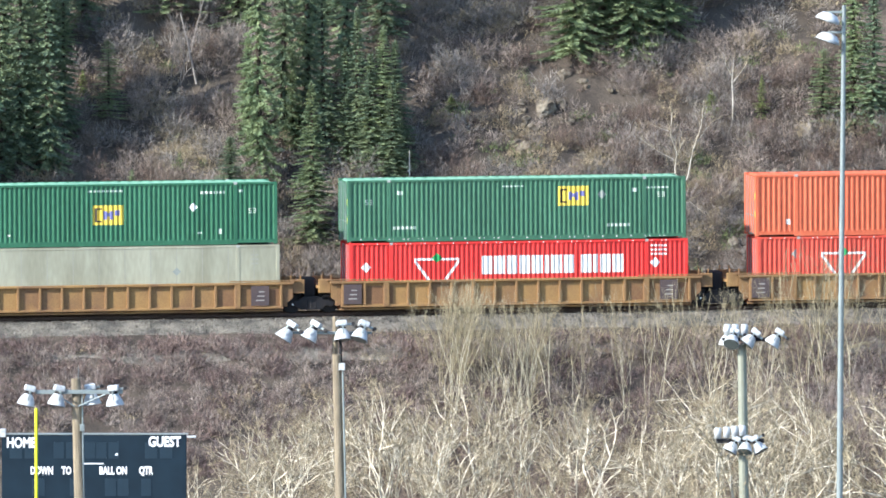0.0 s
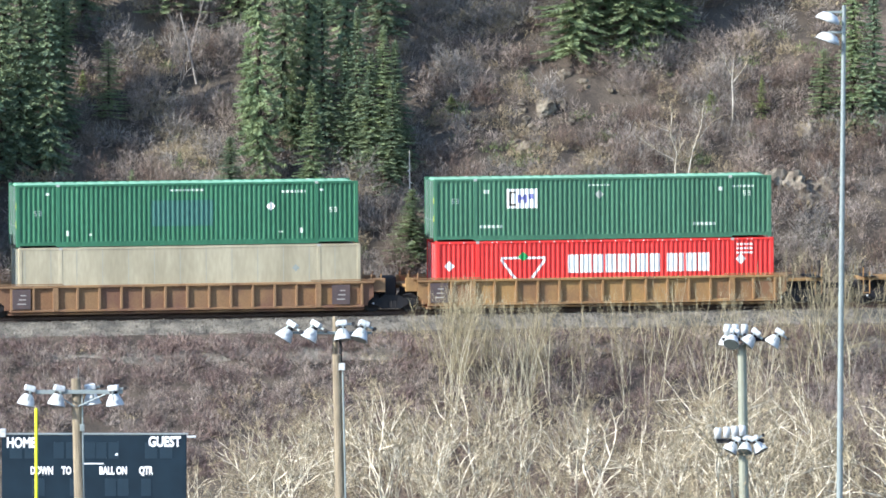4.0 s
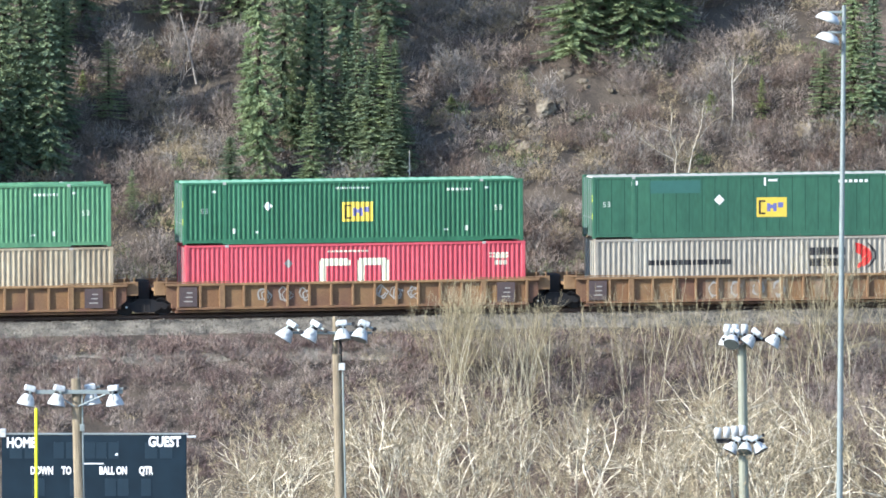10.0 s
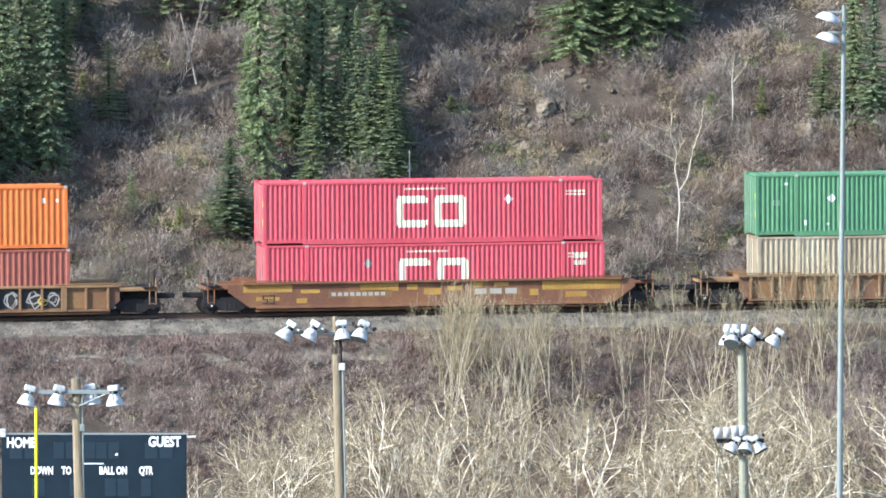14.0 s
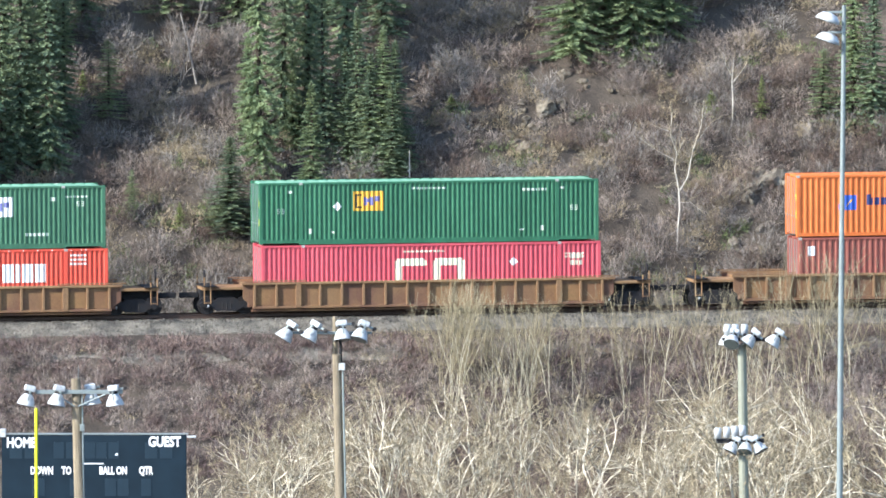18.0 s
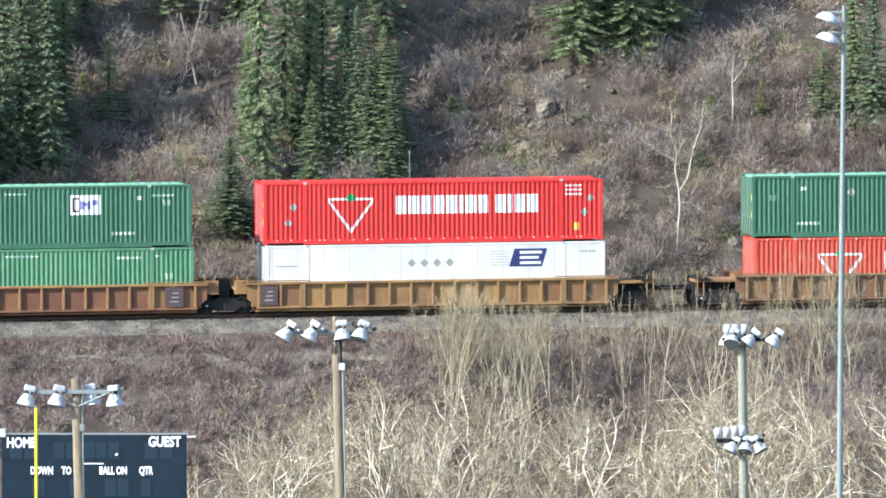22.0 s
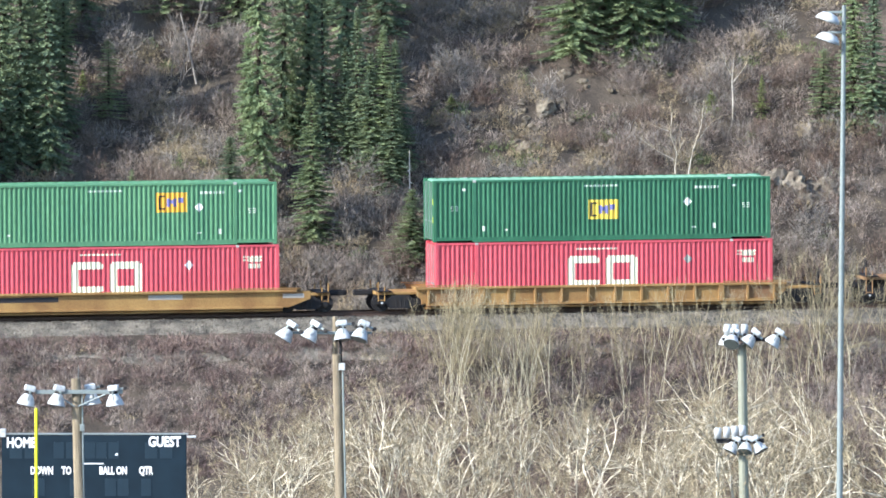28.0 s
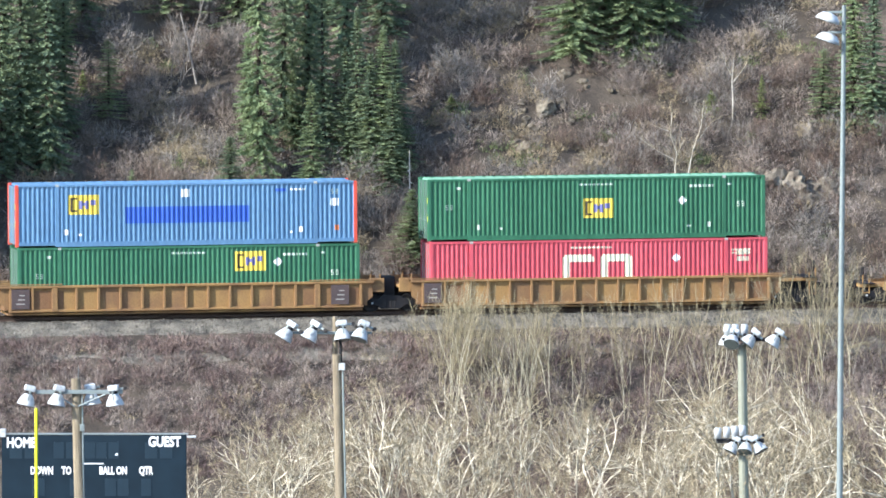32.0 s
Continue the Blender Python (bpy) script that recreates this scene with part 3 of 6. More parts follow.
def well_car(label, mat, style="ribbed", sill=1.5, left="joint", right="joint", pitch=1.02, top=None, half=9.67, marks=()):
    """One unit of a double-stack well car; its middle on the rail head is the origin."""
    car = tagged(new("well_car"), label, "railway wagon", "well cars of the train")
    top = top or mat
    smooth = style == "smooth"
    wall_end = 8.9 if smooth else 8.75
    for y in (-1, 1):
        a, b = (-1.43, -1.37) if y < 0 else (1.37, 1.43)
        if smooth:
            out = [(-9.6, sill - 0.1), (-9.6, sill - 0.45), (-8.6, 0.32), (8.6, 0.32), (9.6, sill - 0.45), (9.6, sill - 0.1)]
        else:
            out = [(-wall_end, sill - 0.1), (-wall_end, 0.75), (-8.3, 0.36), (8.3, 0.36), (wall_end, 0.75), (wall_end, sill - 0.1)]
        side = part("side_wall", prism(out, a, b), mat, car)
        c, d = (a - 0.13, b) if y < 0 else (a, b + 0.13)
        part("top_chord", box(-wall_end - 0.05, wall_end + 0.05, c, d, sill - 0.12, sill, 0.015), top, side)
        part("bottom_sill", box(-8.3, 8.3, c + 0.02, d - 0.02, 0.26, 0.37, 0.015), mat, side)
        if not smooth:
            n = int(16.4 / pitch)
            p = 16.4 / n
            rib = finish(box(-0.055, 0.055, c + 0.01, d - 0.01, 0.36, sill - 0.1, 0.012), "rib", top)
            wide = finish(box(-0.13, 0.13, c, d, 0.3, sill - 0.06, 0.012), "rib", top)
            for i in range(n + 1):
                x = -8.2 + i * p
                child("rib", wide if min(abs(x - 6.1), abs(x + 6.1)) < p / 2 else rib, side, pose(x, 0, 0))
        # worn primer showing between the end ribs
        if not smooth and y < 0:
            for x0, x1, z0, z1 in ((-8.1, -5.4 - random.random(), 0.42, 1.25), (5.0 + random.random(), 8.1, 0.42, 1.2)):
                part("paint_patch", box(x0, x1, a - 0.006, a, z0, min(z1, sill - 0.16)), PRIMER, side, "dark maroon primer showing through")
        # stencilled black panels near the ends
        for x, kind in (((-7.75, left), (7.2, right)) if not smooth else ()):
            if y < 0 and kind == "joint":
                pl = part("stencil_panel", box(x - 0.42, x + 0.42, c - 0.012, c + 0.02, 0.42, sill - 0.16), DULL_PANEL, side, "dark maroon panel with faded stencil bars")
                bm = bmesh.new()
                for k in range(3):
                    add_box(bm, x - 0.2 + 0.07 * k, x + 0.2, c - 0.018, c - 0.01, 0.64 + k * 0.2, 0.69 + k * 0.2)
                tagged(part("stencil_line", bm, GREY_BAR, pl), kind="stuff")
        # walkway planks on the chord over each end
        for x in (-7.4, 7.4):
            part("guide_plank", box(x - 1.6, x + 1.6, c, c + 0.16 if y < 0 else d, sill + 0.04, sill + 0.08), top, side)
    part("well_floor", box(-8.3, 8.3, -1.36, 1.36, 0.12, 0.22), mat, car)
    for sgn, kind in ((-1, left), (1, right)):
        def X(a, b):
            return (a * sgn, b * sgn) if sgn > 0 else (b * sgn, a * sgn)
        part("end_bulkhead", box(*X(8.35, 8.5), -1.36, 1.36, 0.34, sill - 0.1, 0.01), mat, car)
        end = half - 0.35 if kind == "joint" else 10.6
        deck = part("end_platform", box(*X(8.5, end), -1.25 if kind == "joint" else -1.0, 1.25 if kind == "joint" else 1.0, sill - 0.36, sill - 0.22, 0.02), top, car)
        part("end_sill", box(*X(8.5, end), -0.35, 0.35, 0.72, sill - 0.36, 0.02), STEEL_DARK, deck)
        if kind == "joint":
            part("end_plate", box(*X(8.75, end), -1.36, -1.28, 0.95, sill + 0.1, 0.02), top, deck)
            part("end_plate", box(*X(8.75, end), 1.28, 1.36, 0.95, sill + 0.1, 0.02), top, deck)
            for y in (-1.2, 1.2):
                for dx in (8.7, 9.15):
                    part("ladder_post", tube([(dx * sgn, y, sill - 0.3), (dx * sgn, y, sill + 0.3)], [0.03, 0.03], 6), top, deck)
            if sgn > 0:
                part("joint_stand", box(half - 0.3, half + 0.3, -0.6, 0.6, 0.7, sill + 0.12, 0.05), STEEL_DARK, car, "black articulation joint housing")
                bogie(car, half)
        else:
            bogie(car, 9.45 * sgn)
            for y in (-1.1, 1.1):
                bm = bmesh.new()
                add_tube(bm, [(9.6 * sgn, y, sill - 0.3), (10.5 * sgn, y, sill - 0.3)], [0.03, 0.03], 6)
                add_tube(bm, [(10.5 * sgn, y, 0.5), (10.5 * sgn, y, sill + 0.25)], [0.03, 0.03], 6)
                add_tube(bm, [(10.2 * sgn, y, 0.5), (10.2 * sgn, y, sill + 0.05)], [0.03, 0.03], 6)
                add_tube(bm, [(10.2 * sgn, y, 0.55), (10.5 * sgn, y, 0.55)], [0.025, 0.025], 6)
                part("grab_rail", bm, top, deck)
            part("coupler", box(*X(10.6, 11.52), -0.14, 0.14, 0.74, 1.0, 0.04), STEEL_DARK, car, "black knuckle coupler")
            part("brake_platform", box(*X(9.9, 10.55), -1.2, 1.2, sill - 0.2, sill - 0.16), STEEL_DARK, deck)
            bm = bmesh.new()
            add_tube(bm, [(10.45 * sgn, -0.75, sill - 0.2), (10.45 * sgn, -0.75, sill + 0.35)], [0.03, 0.03], 6)
            add_tube(bm, [(10.42 * sgn, -0.75, sill + 0.35), (10.48 * sgn, -0.75, sill + 0.35)], [0.25, 0.25], 14)
            part("brake_wheel", bm, STEEL_DARK, deck)
    return car


def side_blocks(car, name, shapes, mat, label=""):
    """Painted plates on a smooth car side: (x0, x1, z0, z1)."""
    for x0, x1, z0, z1 in shapes:
        part(name, box(x0, x1, -1.438, -1.429, z0, z1), mat, car, label)


def graffiti(car, spots, mat, label):
    """Looping spray-painted strokes between the ribs."""
    rs = random.Random(len(spots) * 7 + int(spots[0][0] * 10))
    bm = bmesh.new()
    for x, z, r in [(x + dx, z + dz, r) for x, z, r in spots for dx, dz in ((0, 0), (0.12, -0.08))]:
        pts = []
        for k in range(9):
            a = rs.uniform(0, 0.6) + k * 0.75
            pts.append((x + r * math.cos(a) * rs.uniform(0.5, 1.0), -1.447, z + r * 1.2 * math.sin(a) * rs.uniform(0.5, 1.0)))
        for p, q in zip(pts, pts[1:]):
            d = Vector((q[0] - p[0], 0, q[2] - p[2])).normalized() * rs.uniform(0.018, 0.045)
            nrm = Vector((-d.z, 0, d.x))
            bm.faces.new([bm.verts.new(Vector(c) + o) for c, o in ((p, nrm), (q, nrm), (q, -nrm), (p, -nrm))])
    tagged(part("graffiti", bm, mat, car, label), kind="stuff")


def sprayed_panels(car, spots, mat, label):
    """Pale sprayed grounds between the ribs, each with a thick ring-like stroke."""
    for x, r in spots:
        side_blocks(car, "graffiti_panel", [(x - 0.4, x + 0.4, 0.4, 1.3)], FADED_SPRAY, label)
        bm, rs = bmesh.new(), random.Random(int(x * 10) + 50)
        wob = [rs.uniform(0.8, 1.15) for _ in range(16)]
        for k in range(14):
            a0, a1 = k * math.pi / 8 + r, (k + 1) * math.pi / 8 + r
            bm.faces.new([bm.verts.new((x + q * 0.3 * math.cos(a), -1.447, 0.85 + q * 0.4 * math.sin(a))) for q, a in ((wob[k], a0), (wob[k + 1], a1), (0.68, a1), (0.68, a0))])
        tagged(part("graffiti", bm, mat, car, "pale sprayed ring"), kind="stuff")


def chord_strips(car, sill, spans):
    """Yellow reflective strips along the top chord."""
    bm = bmesh.new()
    for x0, x1 in spans:
        add_box(bm, x0, x1, -1.548, -1.538, sill - 0.085, sill - 0.02)
    tagged(part("reflective_strip", bm, REFLECTIVE, car, "yellow reflective strips on the top chord"), kind="stuff")


# ---- the train: each stack's left end along the line at the start ----
TRAIN = []     # (thing, place along the line, height over the rail head)
LOW, HIGH = 0.35, 3.29


def green_box(x, lower, emp, emp_z=1.45, plate=None, dia=4.1, mat=None, extra=False, spot=None, roof=None, label=None):
    mat = mat or (GREEN_OLD if extra else GREEN)
    label = label or "green corrugated steel container with a %s emblem panel" % ("white" if plate is WHITE else "yellow")
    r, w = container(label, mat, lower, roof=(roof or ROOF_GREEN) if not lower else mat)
    if emp is not None:
        emblem(r, w, emp, emp_z, plate)
    if extra:
        extra_marks(r, w)
    else:
        plain_marks(r, w, low=not lower)
    if dia is not None:
        mark(r, w, "placard", diamond(dia, 2.1 if extra or lower else 1.76, 0.22), spot or WHITE, "small diamond placard")
    TRAIN.append((r, x + 8.075, LOW if lower else HIGH))
    return r, w


def red_block_box(x, lower, dia=3.6, spot=None):
    r, w = container("pinkish-red corrugated container with large ivory block logo", CP_RED, lower)
    round_logo(r, w)
    mark(r, w, "placard", diamond(dia, 2.0, 0.22), spot or WHITE, "small diamond placard")
    mark(r, w, "stencil_line", bars(6.35, 2.3, [0.14] * 5, 0.08) + bars(6.35, 2.15, [0.14] * 5, 0.08), IVORY, "faded stencil bars")
    if lower:
        mark(r, w, "stencil_mark", bars(6.6, 2.1, [0.16, 0.16, 0.16], 0.22) + bars(6.6, 1.8, [0.16, 0.16, 0.16], 0.22), IVORY)
    TRAIN.append((r, x + 8.075, LOW if lower else HIGH))


def tire_box(x, lower, mat, gap=0.22):
    r, w = container("%s corrugated container with triangle logo and white name blocks" % ("bright red" if mat is TIRE_RED else "faded red"), mat, lower)
    triangle_logo(r, w)
    name_blocks(r, w, word=gap)
    reflective_dashes(r, w, 0.17 if not lower else 2.82)
    mark(r, w, "stencil_line", [(6.3 + 0.16 * i, 6.42 + 0.16 * i, z, z + 0.09) for i in range(5) for z in (2.15, 2.35, 2.55)], WHITE, "faded white stencil bars")
    TRAIN.append((r, x + 8.075, LOW if lower else HIGH))
    return r, w


def flat_box(x, lower, mat, label, step=1.22, seam=None):
    r, w = container(label, mat, lower, flat=step, roof=ROOF_GREY)
    wall_seams(r, w, seam or GREY_SEAM, step)
    TRAIN.append((r, x + 8.075, LOW if lower else HIGH))
    return r, w


def car(x, label, mat, **kw):
    c = well_car(label, mat, **kw)
    TRAIN.append((c, x + 8.075, 0.0))
    return c


def the_train():
    ochre = "ochre ribbed steel well car with black trucks"
    rusted = "rust-brown ribbed steel well car with ochre ribs"
    # first set of three
    x = 14.7
    r, w = container("orange-red corrugated steel container, plain", ORANGE_RED, pitch=0.25)
    mark(r, w, "stencil_mark", [(-6.6, -6.4, 0.55, 0.8), (-4.0, -3.8, 0.55, 0.8)], WHITE)
    TRAIN.append((r, x + 8.075, HIGH))
    r, w = tire_box(x, True, TIRE_OLD)
    mark(r, w, "placard", diamond(-6.2, 2.1, 0.25), GREY_MARK)
    car(x, ochre, OCHRE, right="coupled")
    x = -4.62
    r, w = green_box(x, False, 2.69, 2.05, extra=True, spot=GREY_MARK, dia=4.06)
    reflective_dashes(r, w, 0.1)
    r, w = tire_box(x, True, TIRE_RED)
    mark(r, w, "placard", diamond(-7.3, 1.75, 0.25) + diamond(6.5, 1.8, 0.25), WHITE, "white diamond placards")
    car(x, ochre, OCHRE)
    x = -23.92
    green_box(x, False, 0.09)
    r, w = flat_box(x, True, GREY, "dirty grey-white smooth-sided container")
    mark(r, w, "stencil_line", bars(-7.0, 1.82, [0.16] * 4, 0.22) + bars(-6.95, 1.45, [0.16] * 3, 0.22), DARK_MARK, "dark stencil as bars")
    mark(r, w, "placard", diamond(3.2, 1.7, 0.2), GREY_MARK)
    mark(r, w, "stencil_line", bars(6.7, 2.0, [0.16, 0.16], 0.06) + bars(6.7, 2.2, [0.16, 0.16], 0.06) + bars(6.7, 2.4, [0.16, 0.16], 0.06), GREY_SEAM)
    car(x, ochre, OCHRE, left="coupled")
    # second set
    x = -46.92
    green_box(x, False, -3.87, 1.95, plate=WHITE, extra=True, spot=GREY_MARK, dia=-0.18)
    r, w = tire_box(x, True, TIRE_RED)
    mark(r, w, "placard", diamond(-7.45, 1.75, 0.25) + diamond(6.5, 1.9, 0.25), WHITE, "white diamond placards")
    car(x, ochre, OCHRE, right="coupled")
    x = -66.5
    r, w = green_box(x, False, None, dia=3.94, label="green corrugated steel container with a faded patch")
    mark(r, w, "faded_patch", [(-1.7, 1.2, 0.9, 2.1)], FADED, "faded bluish patch", 0.004)
    r, w = flat_box(x, True, CREAM, "dirty cream smooth-sided container")
    mark(r, w, "placard", diamond(5.0, 1.8, 0.18), GREY_MARK)
    car(x, rusted, RUST, top=RUST_RIB)
    x = -85.7
    green_box(x, False, -0.1)
    r, w = flat_box(x, True, GREY, "dirty grey-white smooth-sided container")
    mark(r, w, "stencil_line", bars(-7.0, 1.95, [0.16] * 4, 0.22) + bars(-6.95, 1.58, [0.16] * 3, 0.22), DARK_MARK, "grey stencil bars")
    mark(r, w, "placard", diamond(3.3, 1.6, 0.2), GREY_MARK)
    car(x, rusted, RUST, top=RUST_RIB, left="coupled")
    # third set
    x = -109.0
    r, w = flat_box(x, False, GREEN_FLAT, "green smooth-sided container with a yellow emblem panel", 0.62, SEAM)
    emblem(r, w, 0.52, 1.38)
    mark(r, w, "placard", diamond(-2.0, 1.76, 0.25), WHITE)
    number_53(r, w, -7.4, 1.5)
    number_53(r, w, 7.5, 1.5)
    mark(r, w, "stencil_line", bars(3.75, 2.5, [0.16] * 6, 0.13, 0.09), WHITE, "row of white stencil bars")
    mark(r, w, "stencil_mark", [(0.15, 0.25, 2.4, 2.8), (0.35, 0.8, 2.6, 2.7), (-6.2, -5.9, 2.5, 2.7)], WHITE)
    mark(r, w, "faded_patch", [(-5.3, -2.9, 2.1, 2.7)], FADED, "faded bluish patch", 0.005)
    r, w = container("silver corrugated container with dark letter bars and red arc", SILVER, True, pitch=0.25)
    mark(r, w, "slogan_line", bars(-5.5, 1.65, [0.3, 0.14, 0.2, 0.2, 0.3, 0.2, 0.35, 0.16, 0.5, 0.22, 0.22, 0.26, 0.2], 0.24, 0.06), PLATE, "dark slogan as plain bars")
    mark(r, w, "slogan_line", bars(2.25, 2.02, [0.26, 0.1, 0.26, 0.26, 0.26, 0.26], 0.36, 0.06) + bars(2.25, 1.5, [0.26, 0.26, 0.1, 0.26, 0.26, 0.26], 0.36, 0.06), PLATE, "dark name as plain blocks")
    mark(r, w, "logo_arc", [(4.5, 4.75, 1.35, 1.45, 1.45, 1.75), (4.45, 4.8, 2.15, 2.6, 1.95, 2.5), (4.75, 5.1, 1.4, 2.5, 1.6, 2.3), (5.1, 5.25, 1.6, 2.3, 1.85, 2.05)], TIRE_RED, "red arc of the logo")
    mark(r, w, "logo_arc", [(5.05, 5.35, 2.5, 2.6, 2.1, 2.3), (5.35, 5.45, 1.7, 2.3, 1.8, 2.15), (5.05, 5.35, 1.35, 1.45, 1.65, 1.85)], PLATE, "dark arc of the logo")
    TRAIN.append((r, x + 8.075, LOW))
    c = car(x, rusted, RUST, top=RUST_RIB, right="coupled")
    sprayed_panels(c, [(-2.2, 0.9), (-1.15, 0.2), (-0.1, 2.4), (0.9, 4.0)], GREY_BAR, "faded sprayed ground")
    side_blocks(c, "graffiti_panel", [(2.6, 3.3, 0.42, 1.25)], FADED_SPRAY, "faded sprayed ground")
    chord_strips(c, 1.5, [(-3.9, -3.4), (-0.4, 1.1), (3.6, 4.2)])
    x = -128.3
    green_box(x, False, 0.2, dia=-4.05)
    red_block_box(x, True, -3.2, GREY_MARK)
    c = car(x, rusted, RUST, top=RUST_RIB)
    chord_strips(c, 1.5, [(-4.2, -3.6), (-0.5, 0.8), (3.4, 4.1)])
    graffiti(c, [(-4.2, 0.95, 0.3), (-3.2, 0.95, 0.32), (-2.3, 0.95, 0.26), (1.3, 1.0, 0.28), (2.0, 0.95, 0.3), (2.8, 0.95, 0.25)], GREY_BAR, "pale spray-painted scrawl")
    x = -147.67
    green_box(x, False, -0.13, 1.52, plate=AMBER, dia=-4.4, mat=GREEN_LIGHT, roof=GREEN_LIGHT, label="bright green corrugated container with an amber emblem panel")
    r, w = container("weathered tan corrugated steel container", TAN, True, pitch=0.25)
    TRAIN.append((r, x + 8.075, LOW))
    car(x, rusted, RUST, top=RUST_RIB, left="coupled")
    # single cars
    x = -170.97
    red_block_box(x, False)
    red_block_box(x, True, -3.2, GREY_MARK)
    c = car(x, "brown smooth-sided well car with patched ochre paint", BROWN, style="smooth", left="coupled", right="coupled")
    side_blocks(c, "stencil_panel", [(-4.9, -1.9, 0.72, 1.05), (1.75, 4.25, 0.72, 1.12)], PRIMER, "worn brown lettering panels")
    side_blocks(c, "paint_patch", [(-8.9, -6.6, 1.02, 1.38), (-3.4, -1.6, 1.0, 1.36), (1.9, 2.4, 1.1, 1.36), (5.2, 8.9, 0.95, 1.36), (-0.4, 0.4, 0.8, 1.1), (4.6, 5.0, 0.7, 1.0), (-6.2, -5.3, 0.95, 1.12), (-8.3, -7.2, 0.62, 0.8), (-6.4, -5.9, 0.5, 0.72), (-1.2, -0.7, 1.05, 1.3), (0.7, 1.4, 0.98, 1.2), (6.3, 7.3, 0.6, 0.85), (2.9, 3.6, 1.16, 1.34)], PATCH_OCHRE, "patches of newer ochre paint")
    bm = bmesh.new()
    for x0, x1 in [(-4.75 + 0.29 * i, -4.55 + 0.29 * i) for i in range(9)]:
        add_box(bm, x0, x1, -1.446, -1.437, 0.8, 0.97)
    for x0 in (2.0, 2.72, 3.44):
        add_box(bm, x0, x0 + 0.55, -1.446, -1.437, 0.8, 1.05)
    tagged(part("stencil_line", bm, GREY_BAR, c, "faded lettering as plain bars"), kind="stuff")
    bm = bmesh.new()
    for x0 in (-8.0, -7.68):
        add_box(bm, x0, x0 + 0.26, -1.446, -1.437, 0.84, 0.89)
        add_box(bm, x0, x0 + 0.26, -1.446, -1.437, 0.66, 0.7)
        add_box(bm, x0, x0 + 0.26, -1.446, -1.437, 0.48, 0.53)
        add_box(bm, x0 + 0.2, x0 + 0.26, -1.446, -1.437, 0.53, 0.66)
        add_box(bm, x0 if x0 < -7.9 else x0 + 0.2, x0 + 0.06 if x0 < -7.9 else x0 + 0.26, -1.446, -1.437, 0.7, 0.84)
    part("length_figures", bm, PLATE, c, "dark figures 53")
    x = -194.4
    r, w = container("orange corrugated forty-foot container with navy name bars", ORANGE, length=12.19, pitch=0.27)
    mark(r, w, "logo_block", [(-4.05, -3.85, 1.25, 1.5, 1.25, 1.95), (-3.85, -3.2, 1.25, 1.95)], COBALT, "blue square logo")
    mark(r, w, "logo_block", [(-3.7, -3.4, 1.4, 1.45, 1.7, 1.8)], AMBER, "", 0.01)
    mark(r, w, "slogan_line", bars(-2.7, 1.48, [0.3, 0.24, 0.26, 0.24, 0.28, 0.14, 0.24, 0.1, 0.26, 0.26, 0.28], 0.34, 0.07) + [(-2.7, -2.5, 1.82, 1.98), (0.95, 1.1, 1.82, 1.98)], NAVY, "dark name as plain bars")
    mark(r, w, "stencil_mark", [(4.9, 5.05, 2.1, 2.35), (5.55, 5.65, 2.15, 2.3)], WHITE)
    TRAIN.append((r, -192.16 + 6.095, HIGH))
    r, w = container("rust-brown corrugated forty-foot container", MAROON, True, length=12.19, pitch=0.27)
    mark(r, w, "placard", [(-5.65, -5.3, 2.05, 2.5)], WHITE, "small white placard")
    TRAIN.append((r, -192.16 + 6.095, LOW))
    c = car(x, "rust-brown ribbed well car with sprayed black and white graffiti", RUST, top=RUST_RIB, left="coupled", right="coupled")
    side_blocks(c, "graffiti_panel", [(0.2, 6.0, 0.45, 1.34)], PLATE, "black sprayed ground of graffiti")
    graffiti(c, [(0.8, 0.9, 0.36), (1.9, 0.9, 0.36), (3.6, 0.9, 0.36), (4.7, 0.9, 0.36), (5.6, 0.9, 0.3)], GREY_BAR, "pale sprayed letters-like loops")
    graffiti(c, [(1.4, 0.8, 0.22), (2.6, 0.85, 0.25), (5.1, 0.8, 0.2)], YELLOW, "yellow sprayed loops")
    x = -217.6
    green_box(x, False, -2.9, 2.0, plate=AMBER, dia=-4.37, extra=False, label="green corrugated steel container with an amber emblem panel")
    red_block_box(x, True, 3.9)
    car(x, rusted, RUST, top=RUST_RIB, left="coupled", right="coupled")
    x = -240.8
    green_box(x, False, 3.0, 1.95, plate=WHITE, extra=True, spot=GREY_MARK, dia=-3.28)
    tire_box(x, True, TIRE_OLD, 0.4)
    car(x, rusted, RUST, top=RUST_RIB, left="coupled", right="coupled")
    # fourth set of three
    x = -263.9
    r, w = tire_box(x, False, TIRE_RED)
    mark(r, w, "placard", diamond(-6.65, 1.75, 0.2) + diamond(-6.9, 1.0, 0.2) + diamond(7.2, 1.35, 0.2) + diamond(7.5, 2.0, 0.2), GREY_MARK, "grey round placards")
    mark(r, w, "warning_label", [(6.7, 6.95, 0.5, 0.85)], YELLOW, "small yellow label")
    r, w = flat_box(x, True, WHITE_BOX, "clean white smooth-sided container with a slanted navy block", seam=WHITE_SEAM)
    mark(r, w, "logo_block", [(3.5, 3.75, 1.76, 1.81, 1.76, 2.6), (3.75, 5.05, 1.76, 2.6), (5.05, 5.3, 1.76, 2.6, 2.55, 2.6)], NAVY, "slanted navy logo block")
    mark(r, w, "name_block", [(4.0, 5.05, 2.36, 2.49), (4.0, 4.9, 2.12, 2.24), (4.0, 5.0, 1.87, 1.99)], WHITE, "", 0.01)
    mark(r, w, "logo_stripe", [(2.6, 3.5, 1.83 + 0.13 * i, 1.85 + 0.13 * i) for i in range(6)], GREY_MARK)
